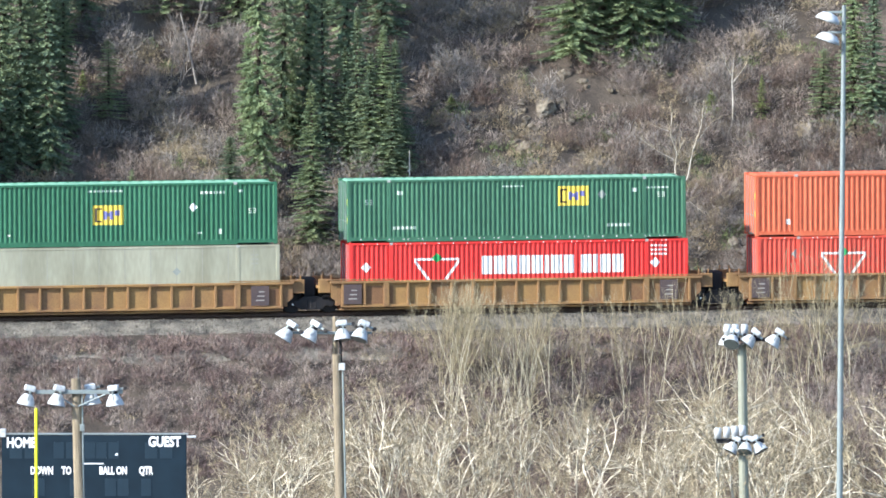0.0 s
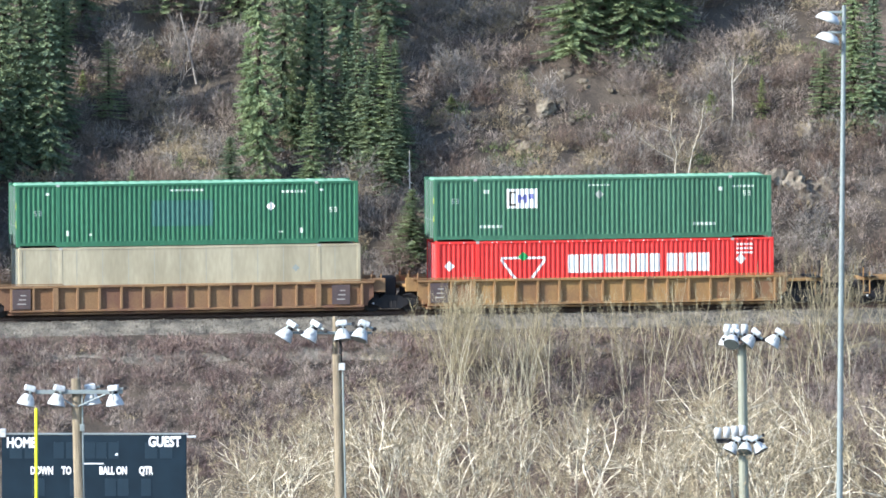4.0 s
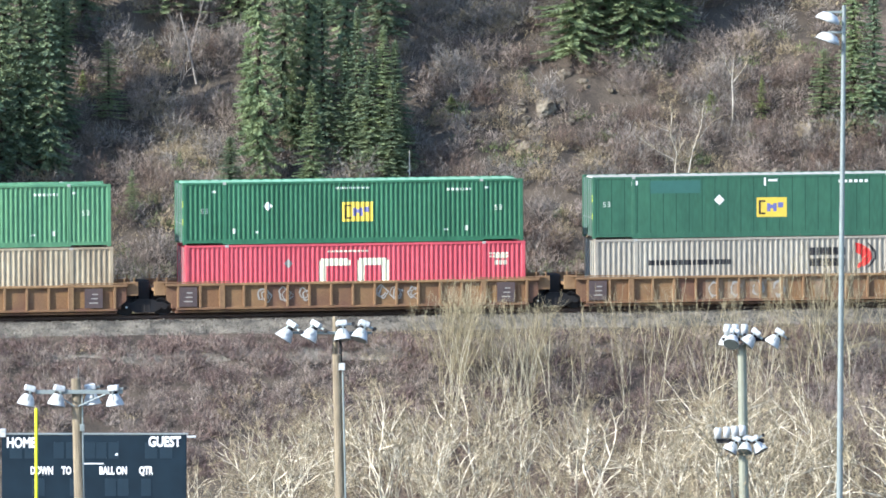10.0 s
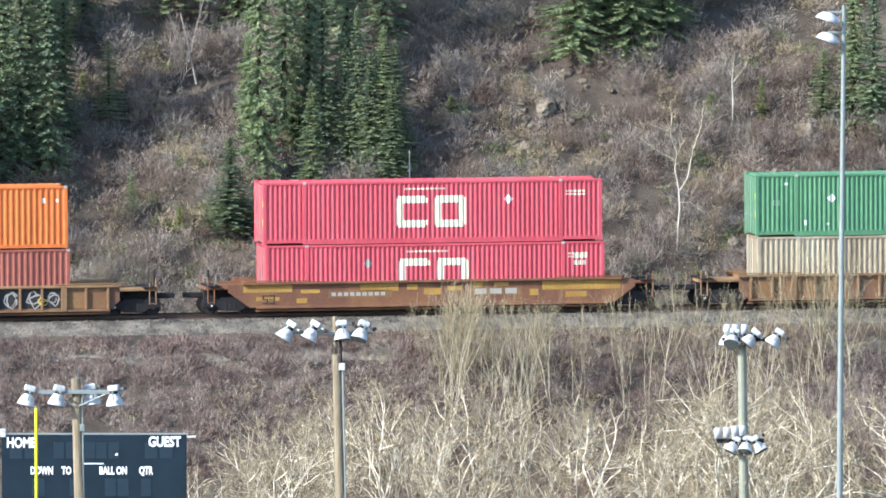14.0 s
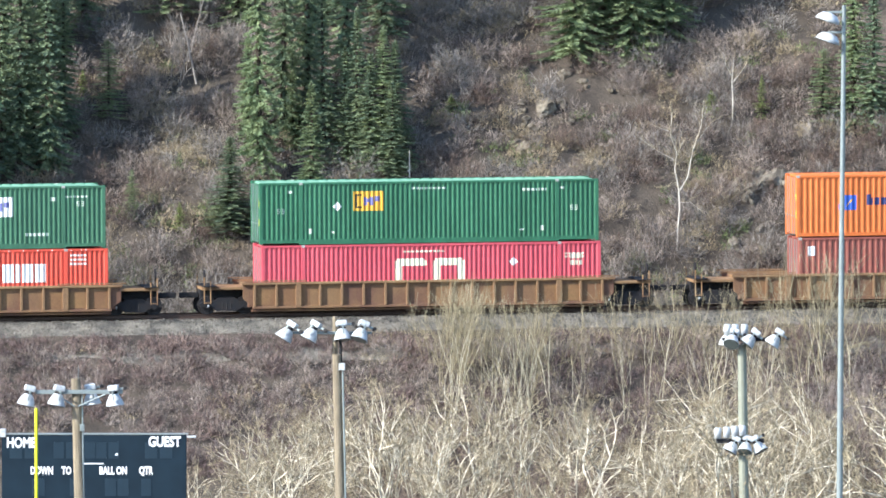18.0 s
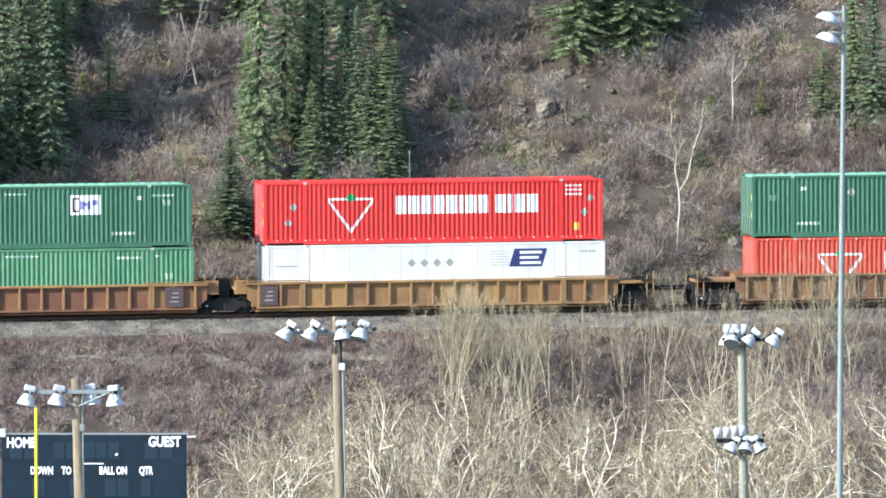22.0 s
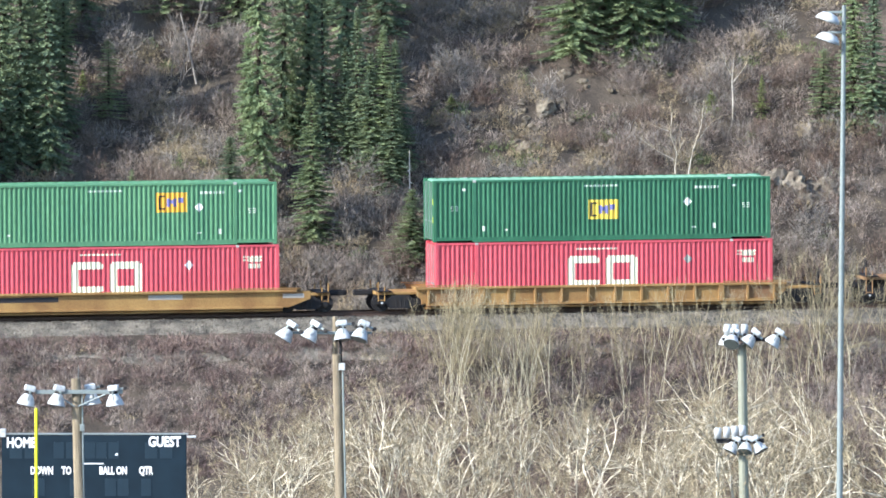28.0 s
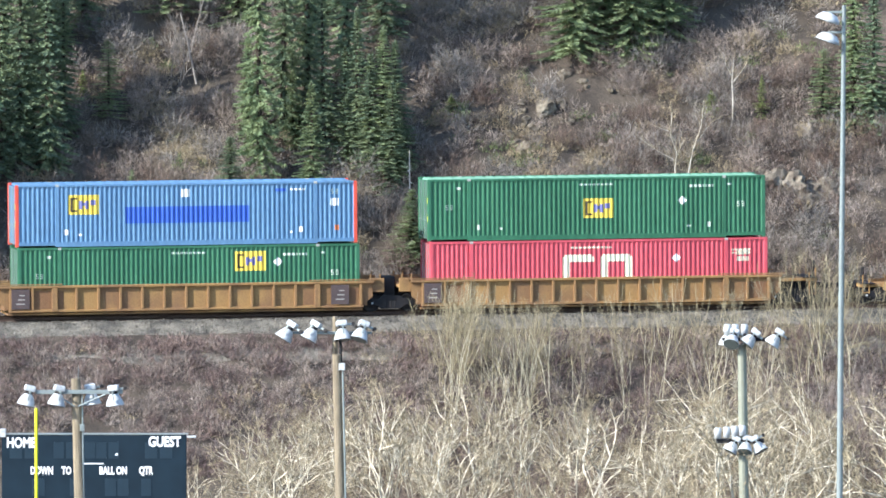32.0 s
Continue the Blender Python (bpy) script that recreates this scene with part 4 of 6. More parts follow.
    for k in range(4):
        mark(r, w, "placard", diamond(-1.15 + 0.6 * k, 2.0, 0.2), GREY_MARK)
    mark(r, w, "stencil_line", [(-7.6, -6.6, 1.9, 1.95)] + bars(6.9, 2.4, [0.14] * 4, 0.08), GREY_MARK)
    car(x, ochre, OCHRE, right="coupled")
    x = -283.28
    green_box(x, False, 3.08, 2.0, plate=WHITE, extra=True, spot=GREY_MARK, dia=-3.3)
    green_box(x, True, -2.85, 2.13, plate=AMBER, dia=-4.3, mat=GREEN_LIGHT, label="bright green corrugated container with an amber emblem panel")
    car(x, rusted, BROWN, top=OCHRE)
    x = -302.67
    for lower in (False, True):
        r, w = container("orange-red corrugated container with a small yellow emblem panel", ORANGE_RED, lower, pitch=0.25)
        mark(r, w, "paint_patch", [(-1.8, 1.6, 0.75, 2.4)], REPAINT, "brighter red repainted patch", 0.004)
        emblem(r, w, -0.1, 1.45, None, 1.3, 0.78)
        mark(r, w, "stencil_line", bars(3.75, 2.3, [0.2] * 6, 0.18, 0.06), WHITE, "row of white stencil bars")
        mark(r, w, "stencil_line", bars(-0.9, 2.5, [0.16] * 7, 0.07), WHITE)
        if not lower:
            number_53(r, w, -7.2, 0.55)
            number_53(r, w, 7.0, 0.65)
        TRAIN.append((r, x + 8.075, LOW if lower else HIGH))
    c = car(x, rusted, RUST, top=RUST_RIB, left="coupled")
    graffiti(c, [(-2.6, 0.95, 0.3), (-1.6, 0.95, 0.3), (-0.6, 0.95, 0.3), (0.6, 0.95, 0.32), (3.6, 0.95, 0.25)], GREY_BAR, "pale spray-painted scrawl")
    # two single cars and the next set
    x = -325.85
    green_box(x, False, 0.06)
    red_block_box(x, True, 4.0, GREY_MARK)
    car(x, "yellow-ochre well car with wide-spaced ribs", OCHRE_BRIGHT, sill=1.15, pitch=1.26, left="coupled", right="coupled")
    x = -349.2
    green_box(x, False, 3.1, 2.0, plate=AMBER, dia=4.4, mat=GREEN_LIGHT, roof=GREEN_LIGHT, label="bright green corrugated container with an amber emblem panel")
    red_block_box(x, True, 3.8)
    c = car(x, "yellow-ochre smooth-sided well car with white patches", OCHRE_BRIGHT, style="smooth", sill=1.15, left="coupled", right="coupled")
    side_blocks(c, "paint_patch", [(2.0, 3.6, 0.75, 0.98), (8.3, 9.3, 0.75, 0.95)], GREY_BAR, "white paint patches")
    side_blocks(c, "stencil_panel", [(-5.2, -2.2, 0.72, 0.95)], PLATE, "dark lettering panel")
    x = -372.47
    green_box(x, False, 0.07)
    red_block_box(x, True, 3.7)
    car(x, ochre, OCHRE, right="coupled")
    x = -391.8
    r, w = container("pale blue corrugated container with red corner posts", BLUE, posts=TIRE_OLD, roof=BLUE)
    emblem(r, w, -4.85, 1.95)
    mark(r, w, "name_strip", [(-2.9, 2.95, 1.05, 1.82)], COBALT, "long cobalt blue strip")
    number_53(r, w, 7.0, 2.3)
    mark(r, w, "placard", [(-0.25, 0.15, 2.25, 2.62), (6.8, 7.2, 1.75, 2.1)], WHITE, "pale square label")
    mark(r, w, "placard", [(7.0, 7.2, 0.6, 0.85)], ORANGE, "small orange label")
    mark(r, w, "stencil_line", bars(4.2, 2.45, [0.5], 0.14), COBALT)
    mark(r, w, "stencil_line", bars(4.9, 2.5, [0.14] * 4, 0.08), WHITE)
    mark(r, w, "stencil_mark", [(-5.75, -5.55, 0.55, 0.8), (-5.1, -4.95, 0.5, 0.6), (5.3, 5.5, 0.55, 0.8), (4.9, 5.0, 0.5, 0.6)], WHITE)
    TRAIN.append((r, x + 8.075, HIGH))
    green_box(x, True, 2.9, 2.15, dia=4.2)
    car(x, ochre, OCHRE)


the_train()
# the stacks in the middle of the train sit a little deeper in their wells
TRAIN[:] = [(thing, s + 0.1 if z == LOW else s, z - 0.06 if z and -325 < s < -155 else z) for thing, s, z in TRAIN]

# ---- plants ----
SPRUCE = material("spruce_needles", "#84906b", 0.8, vary=0.2, scale=1.2, grain=12.0, second="#647662", island=0.3, per_object=0.15, spec=0.2, thin=0.22)
SPRUCE_OLIVE = material("olive_spruce_needles", "#88936b", 0.8, vary=0.2, scale=1.2, grain=12.0, second="#6c7d5e", island=0.3, per_object=0.15, spec=0.2, thin=0.25)
YOUNG = material("bright_young_needles", "#9aa566", 0.8, vary=0.2, scale=1.5, grain=12.0, second="#7d8f58", island=0.3, spec=0.2, thin=0.35)
BARK = material("grey_brown_bark", "#40372f", 0.9, vary=0.25, scale=4.0, grain=30.0, stretch=(3, 3, 0.7))
DEAD = material("dead_grey_wood", "#8c847c", 0.9, vary=0.2, scale=4.0)
ASPEN = material("pale_aspen_bark", "#ded5c0", 0.85, vary=0.15, scale=3.0, grain=20.0, second="#b8af9b", per_object=0.12, spec=0.2)
TWIG = material("pale_tan_twigs", "#aa9e83", 0.9, vary=0.25, scale=2.0, grain=10.0, second="#796e5c", island=0.4, spec=0.15)
SAPLING = material("grey_olive_sapling_bark", "#bdb5a2", 0.9, vary=0.2, scale=2.0, grain=10.0, second="#8c8468", per_object=0.2, spec=0.15)
BIRCH = material("white_birch_bark", "#c9c2b4", 0.8, vary=0.15, scale=4.0, grain=20.0)
BRUSH = material("mauve_brown_brush", "#988c82", 0.95, vary=0.25, scale=0.5, grain=6.0, second="#7b7068", island=0.4, spec=0.1)
BRUSH_RED = material("reddish_brown_brush", "#7c6c62", 0.95, vary=0.25, scale=0.5, grain=6.0, second="#62544c", island=0.4, spec=0.1)
BRUSH_TAN = material("tan_brush", "#a89a7f", 0.95, vary=0.25, scale=0.5, grain=6.0, second="#8a7c66", island=0.4, spec=0.1)
BRUSH_GREY = material("ash_grey_brush", "#8e8880", 0.95, vary=0.25, scale=0.5, grain=6.0, second="#706a66", island=0.4, spec=0.1)
BANK_BRUSH = material("mauve_bank_brush", "#806f68", 0.95, vary=0.25, scale=0.4, grain=6.0, second="#625451", island=0.4, spec=0.1)
GRASS = material("dry_yellow_grass", "#a3967a", 0.95, vary=0.2, scale=0.6, grain=6.0, second="#867a62", island=0.35, spec=0.1)
WILLOW = material("olive_yellow_willow_stems", "#9e947a", 0.9, vary=0.2, scale=1.0, grain=8.0, second="#80765d", island=0.35, spec=0.15)
JUNIPER = material("dull_green_juniper", "#7d865c", 0.9, vary=0.25, scale=1.5, grain=10.0, second="#5c6745", island=0.35, spec=0.15)


def unit(a):
    return a / (np.linalg.norm(a, axis=-1, keepdims=True) + 1e-9)


def spruce_meshes(seed, wide, mat, tall=8.0, gap=0.24, sparse=0.0, droop=0.34, power=0.92):
    """Trunk and crown of one spruce: whorls of boughs, each a row of hanging sprays."""
    rs = np.random.RandomState(seed)
    trunk = finish(tube([(0, 0, -0.4), (0.03, 0, tall * 0.4), (0, 0.02, tall * 0.75), (0, 0, tall)], [0.018 * tall, 0.013 * tall, 0.007 * tall, 0.01], 8), "trunk", BARK)
    V = []
    z = 0.05 * tall
    while z < tall - 0.12:
        f = z / tall
        swell = rs.uniform(0.78, 1.15)
        n = rs.randint(8, 12)
        turn = rs.uniform(0, 6.283)
        for k in range(n + 3):
            if rs.rand() < sparse:
                continue
            a = turn + k * 6.283 / n + rs.uniform(-0.25, 0.25)
            L = (wide * (1 - f) ** power * swell + 0.07) * rs.uniform(0.72, 1.12) * (1.0 if k < n else 0.5)
            out, side = np.array((math.cos(a), math.sin(a), 0.0)), np.array((-math.sin(a), math.cos(a), 0.0))
            fall = droop * (1.2 - f) * rs.uniform(0.6, 1.3)
            z0 = z + rs.uniform(-0.3, 0.3) * gap
            m = max(6, int(L / 0.044))
            u = (np.arange(m) + rs.rand(m)) / m
            P = out * (L * u)[:, None]
            P[:, 2] += z0 - L * fall * u * (1.25 - 0.55 * u)
            size = (0.09 + 0.25 * L * (1 - u) * (0.5 + u)) * rs.uniform(0.6, 1.25, m)
            for q in (-1, 0, 1):
                way = out * rs.uniform(0.45, 0.9, m)[:, None] + side * (q * rs.uniform(0.7, 1.1, m))[:, None]
                way[:, 2] += rs.uniform(-0.6, 0.25, m)
                way = unit(way)
                base = unit(np.cross(way, rs.normal(size=(m, 3)))) * (rs.uniform(0.015, 0.031, m) + 0.04 * size)[:, None]
                s = size * (0.7 if q == 0 else 1.0)
                V.append(np.stack([P + base, P - base, P + way * s[:, None]], 1))
        z += gap * rs.uniform(0.75, 1.2) * (1.15 - 0.55 * f)
    k = 10
    a = rs.uniform(0, 6.283, k)
    tip = np.stack([0.07 * np.cos(a), 0.07 * np.sin(a), tall - rs.uniform(-0.12, 0.3, k)], 1)
    foot = np.zeros((k, 3))
    foot[:, 2] = tip[:, 2] - 0.22
    V.append(np.stack([foot + (0.02, 0, 0), foot - (0.02, 0, 0), tip], 1))
    V = np.concatenate(V)
    return trunk, bulk("crown", V.reshape(-1, 3), np.arange(3 * len(V)).reshape(-1, 3), mat)


# slender and broad, blue-green and olive
SPRUCES = {0: [spruce_meshes(s, w, SPRUCE) for s, w in ((1, 1.15), (2, 1.3), (3, 1.2))],
           1: [spruce_meshes(s, w, SPRUCE_OLIVE, sparse=0.12) for s, w in ((4, 1.2), (5, 1.35), (6, 1.25))],
           2: [spruce_meshes(7, 2.0, YOUNG, gap=0.45, sparse=0.1)],
           4: [spruce_meshes(s, 1.9, SPRUCE_OLIVE, gap=0.3, power=0.6) for s in (10, 17)],
           3: [spruce_meshes(s, w, SPRUCE_OLIVE, gap=0.36, sparse=0.25, droop=0.1, power=0.5) for s, w in ((8, 1.9), (9, 1.7))]}


def spruce(x, y, tall, reach, kind, label):
    """reach: how far the lowest boughs stand out."""
    root = tagged(new("spruce_tree"), label, "tree", "spruces on the hillside")
    pick = SPRUCES[kind]
    trunk, crown = pick[int(abs(x) * 10) % len(pick)]
    k = tall / 8.0
    w = reach / (2.0 if kind == 2 else 1.8 if kind > 2 else 1.25)
    root.location = (x, y, height(x, y) - 0.15)
    root.rotation_euler = (random.uniform(-0.025, 0.025), random.uniform(-0.025, 0.025), random.uniform(0, 6.28))
    root.scale = (w, w, k)
    child("trunk", trunk, root)
    child("crown", crown, root)


def spruces():
    tall_dark = "tall dark green spruce on the slope"
    olive = "olive-green sunlit spruce on the slope"
    for x, y, tall, reach in ((-21.3, 513.1, 12.9, 1.4), (-20.4, 513.1, 13.5, 1.45), (-19.0, 513.5, 12.8, 1.35), (-19.8, 515.2, 12.2, 1.35), (-22.9, 513.0, 13.2, 1.8), (-24.8, 513.1, 14.5, 2.0), (-23.6, 510.6, 9.5, 1.8), (-22.4, 510.2, 6.5, 1.4), (-18.4, 516.2, 8.6, 1.2),
                              (-7.8, 516.8, 15.0, 1.3), (-5.7, 515.8, 9.8, 1.15), (-6.6, 518.4, 15.0, 1.5), (-4.7, 520.4, 13.0, 1.5), (-6.2, 523.7, 13.0, 1.6), (-2.9, 523.0, 11.0, 1.6),
                              (21.0, 520.0, 8.3, 1.3), (22.5, 520.3, 9.0, 1.5), (-21.4, 518.6, 12.0, 1.7), (-19.2, 520.5, 10.0, 1.6), (-17.6, 522.4, 8.0, 1.4)):
        spruce(x, y, tall, reach, 0, tall_dark)
    for x, y, tall, reach in ((-10.2, 511.1, 4.7, 1.9), (-4.8, 515.9, 6.0, 1.15), (-4.2, 516.0, 7.6, 1.25), (-3.5, 515.3, 6.0, 1.35), (-2.2, 515.5, 6.4, 1.3), (-2.4, 514.6, 5.6, 1.45)):
        spruce(x, y, tall, reach, 0, "blue-green pointed spruce on the slope")
    for x, y, tall, reach in ((-8.8, 514.0, 16.0, 1.35), (-9.5, 516.7, 5.4, 0.95), (-7.2, 516.6, 5.0, 0.9), (-6.2, 510.9, 7.9, 1.6), (-2.9, 515.3, 7.2, 1.5), (20.0, 520.3, 9.2, 1.35), (-10.1, 523.9, 7.8, 1.4)):
        spruce(x, y, tall, reach, 1, olive)
    for x, y, tall in ((6.4, 522.9, 9.5), (9.3, 523.4, 9.5), (7.9, 524.4, 10.0), (10.9, 524.6, 11.0)):
        spruce(x, y, tall, 2.0, 4, "broad dark olive-green spruce at the top of the slope")
    for x, y, tall in ((-23.0, 507.0, 8.5), (-24.6, 508.4, 11.0), (-26.2, 506.6, 9.5), (-23.8, 509.2, 9.0)):
        spruce(x, y, tall, 1.7, 4, "dense spruce beside the track that shades the slope")
    spruce(-1.55, 510.4, 3.7, 1.7, 1, "small olive-green spruce behind the track")
    spruce(-16.2, 517.3, 3.9, 1.05, 3, "thin olive-green young pine in the sun")
    spruce(18.5, 520.1, 3.8, 1.1, 3, "bushy olive-green pine beside the taller spruce")
    spruce(-13.4, 523.4, 7.5, 1.7, 3, "olive-green pine at the top of the slope")
    spruce(-17.5, 518.3, 1.4, 0.5, 2, "small green spruce in the shade")
    spruce(15.5, 520.3, 2.1, 0.62, 2, "small bright green spruce in the brush")
    spruce(13.1, 520.0, 1.3, 0.85, 2, "low bright green spruce bush in the brush")
    spruce(0.4, 518.8, 1.2, 0.7, 2, "low bright green spruce bush in the brush")
    spruce(-14.9, 511.3, 2.6, 0.6, 3, "small green pine behind the track")
    spruce(-12.6, 511.0, 1.6, 0.7, 2, "low light green spruce bush in the brush")


spruces()


def branching(seed, tall, trunks=1, base=0.06, lean=0.3, depth_most=4, angle=(0.28, 0.78), sides=1, shrink=(0.64, 0.88), twig_gap=0.055, twig=(0.08, 0.26), twig_thick=(0.007, 0.012), rise=0.045, wiggle=0.13, loose=1.3, thin_from=3):
    """Tubes of a bare tree's forking limbs, and thin triangles of its twigs."""
    rs = np.random.RandomState(seed)
    wood = bmesh.new()
    spur_p, spur_d, ribbons = [], [], []

    def turned(d, a):
        axis = unit(np.cross(d, rs.normal(size=3)))
        return unit(d * math.cos(a) + np.cross(axis, d) * math.sin(a))

    def grow(p, d, L, r, depth):
        n = 4 if depth == 0 else 3 if depth < 3 else 2
        pts, q = [p], p
        for i in range(n):
            d = unit(d + rs.normal(size=3) * wiggle + np.array((0, 0, rise)))
            q = q + d * L / n
            pts.append(q)
        r1 = max(0.007, r * 0.76)
        if depth >= thin_from:
            flat = unit(np.cross(d, rs.normal(size=3)))
            ribbons.append([pts[0] + flat * r, pts[0] - flat * r, pts[1] + flat * r1, pts[0] - flat * r, pts[1] - flat * r1, pts[1] + flat * r1])
            for p, q in zip(pts[1:], pts[2:]):
                ribbons.append([p + flat * r1, p - flat * r1, q])
        else:
            add_tube(wood, pts, [r + (r1 - r) * i / n for i in range(n + 1)], 6 if depth == 0 else 4 if depth == 1 else 3, False)
        if depth:
            m = int(L / twig_gap)
            for u in rs.uniform(0.1, 1.0, m):
                i = min(int(u * n), n - 1)
                spur_p.append(pts[i] + (pts[i + 1] - pts[i]) * (u * n - i))
                spur_d.append(d)
        if depth < depth_most:
            for k in range(2 + (rs.rand() < 0.2)):
                grow(q, turned(d, rs.uniform(*angle)), L * rs.uniform(*shrink), r1 * rs.uniform(0.72, 1.0), depth + 1)
            for k in range(sides + rs.randint(0, 2)):
                u = rs.uniform(0.35, 0.95)
                i = min(int(u * n), n - 1)
                grow(pts[i] + (pts[i + 1] - pts[i]) * (u * n - i), turned(d, rs.uniform(0.6, 1.1)), L * rs.uniform(0.45, 0.75), r1 * rs.uniform(0.45, 0.65), depth + 1 + (depth > 0))

    total = sum(0.78 ** i for i in range(depth_most + 1))
    for k in range(trunks):
        a = rs.uniform(0, 6.283)
        start = np.array((0.25 * math.cos(a), 0.25 * math.sin(a), -0.3)) if trunks > 1 else np.array((0, 0, -0.3))
        grow(start, unit(np.array((math.cos(a) * lean, math.sin(a) * lean, 1.0))), tall / total * rs.uniform(0.85, 1.05), base * rs.uniform(0.75, 1.0), 0)
    P, D = np.array(spur_p), np.array(spur_d)
    n = len(P)
    D = unit(D * 0.7 + rs.normal(size=(n, 3)) * loose * 0.6 + np.array((0, 0, 0.25)))
    S = unit(np.cross(D, rs.normal(size=(n, 3)))) * rs.uniform(*twig_thick, n)[:, None]
    L = rs.uniform(*twig, n)[:, None]
    bend = rs.normal(size=(n, 3)) * 0.2
    mid = P + (D + bend) * L * 0.55
    tip = mid + unit(D - bend * 1.2 + np.array((0, 0, 0.2))) * L * 0.5
    fork = mid + unit(D + rs.normal(size=(n, 3)) * 0.7) * L * 0.4
    V = np.stack([P + S, P - S, tip, mid + S * 0.75, mid - S * 0.75, fork], 1).reshape(-1, 3)
    if ribbons:
        V = np.concatenate([V] + [np.array(r) for r in ribbons])
    return wood, V, np.arange(len(V)).reshape(-1, 3)


def bare_meshes(seed, bark, twig_mat, **kw):
    """Trunk and crown meshes of a bare tree, and how high it stands."""
    wood, V, T = branching(seed, **kw)
    return finish(wood, "trunk", bark), bulk("crown", V, T, twig_mat), float(V[:, 2].max())


ASPENS = [bare_meshes(s, ASPEN, TWIG, tall=7.0, base=0.06, thin_from=4, trunks=n, lean=l) for s, n, l in ((11, 2, 0.3), (12, 2, 0.35), (13, 1, 0.15), (14, 2, 0.4), (15, 1, 0.25), (16, 1, 0.3))]
SAPLINGS = [bare_meshes(s, SAPLING, WILLOW, thin_from=2, tall=6.0, base=0.03, trunks=2, lean=0.1, depth_most=2, angle=(0.05, 0.3), shrink=(0.75, 0.95), twig_gap=0.2, twig=(0.12, 0.4), twig_thick=(0.004, 0.007), rise=0.08) for s in (21, 22, 23)]
WILLOWS = [bare_meshes(s, WILLOW, WILLOW, tall=4.0, base=0.018, trunks=4, lean=0.2, depth_most=2, angle=(0.1, 0.4), shrink=(0.7, 0.9), twig_gap=0.2, twig=(0.15, 0.5), twig_thick=(0.004, 0.007), rise=0.08) for s in (31, 32)]
GREYS = [bare_meshes(s, DEAD, BRUSH_GREY, tall=5.0, base=0.03, trunks=2, lean=0.25, depth_most=3, twig_gap=0.1, wiggle=0.13) for s in (51, 52)]
RUDDY = [bare_meshes(s, BRUSH_RED, BRUSH, tall=4.0, base=0.022, trunks=3, lean=0.3, depth_most=3, angle=(0.1, 0.5), twig_gap=0.14, twig=(0.15, 0.4), twig_thick=(0.005, 0.008)) for s in (61, 62)]


def bare_tree(name, label, group, meshes, x, y, tall, wide=1.0):
    root = tagged(new(name), label, "tree" if "tree" in name else "shrub", group)
    k = tall / meshes[2]
    root.location = (x, y, height(x, y) - 0.05)
    root.rotation_euler = (0, 0, random.uniform(0, 6.28))
    root.scale = (k * wide, k * wide, k)
    stems = child("trunk", meshes[0], root)
    if "tree" not in name:
        tagged(stems, kind="stuff")
    child("crown", meshes[1], root)


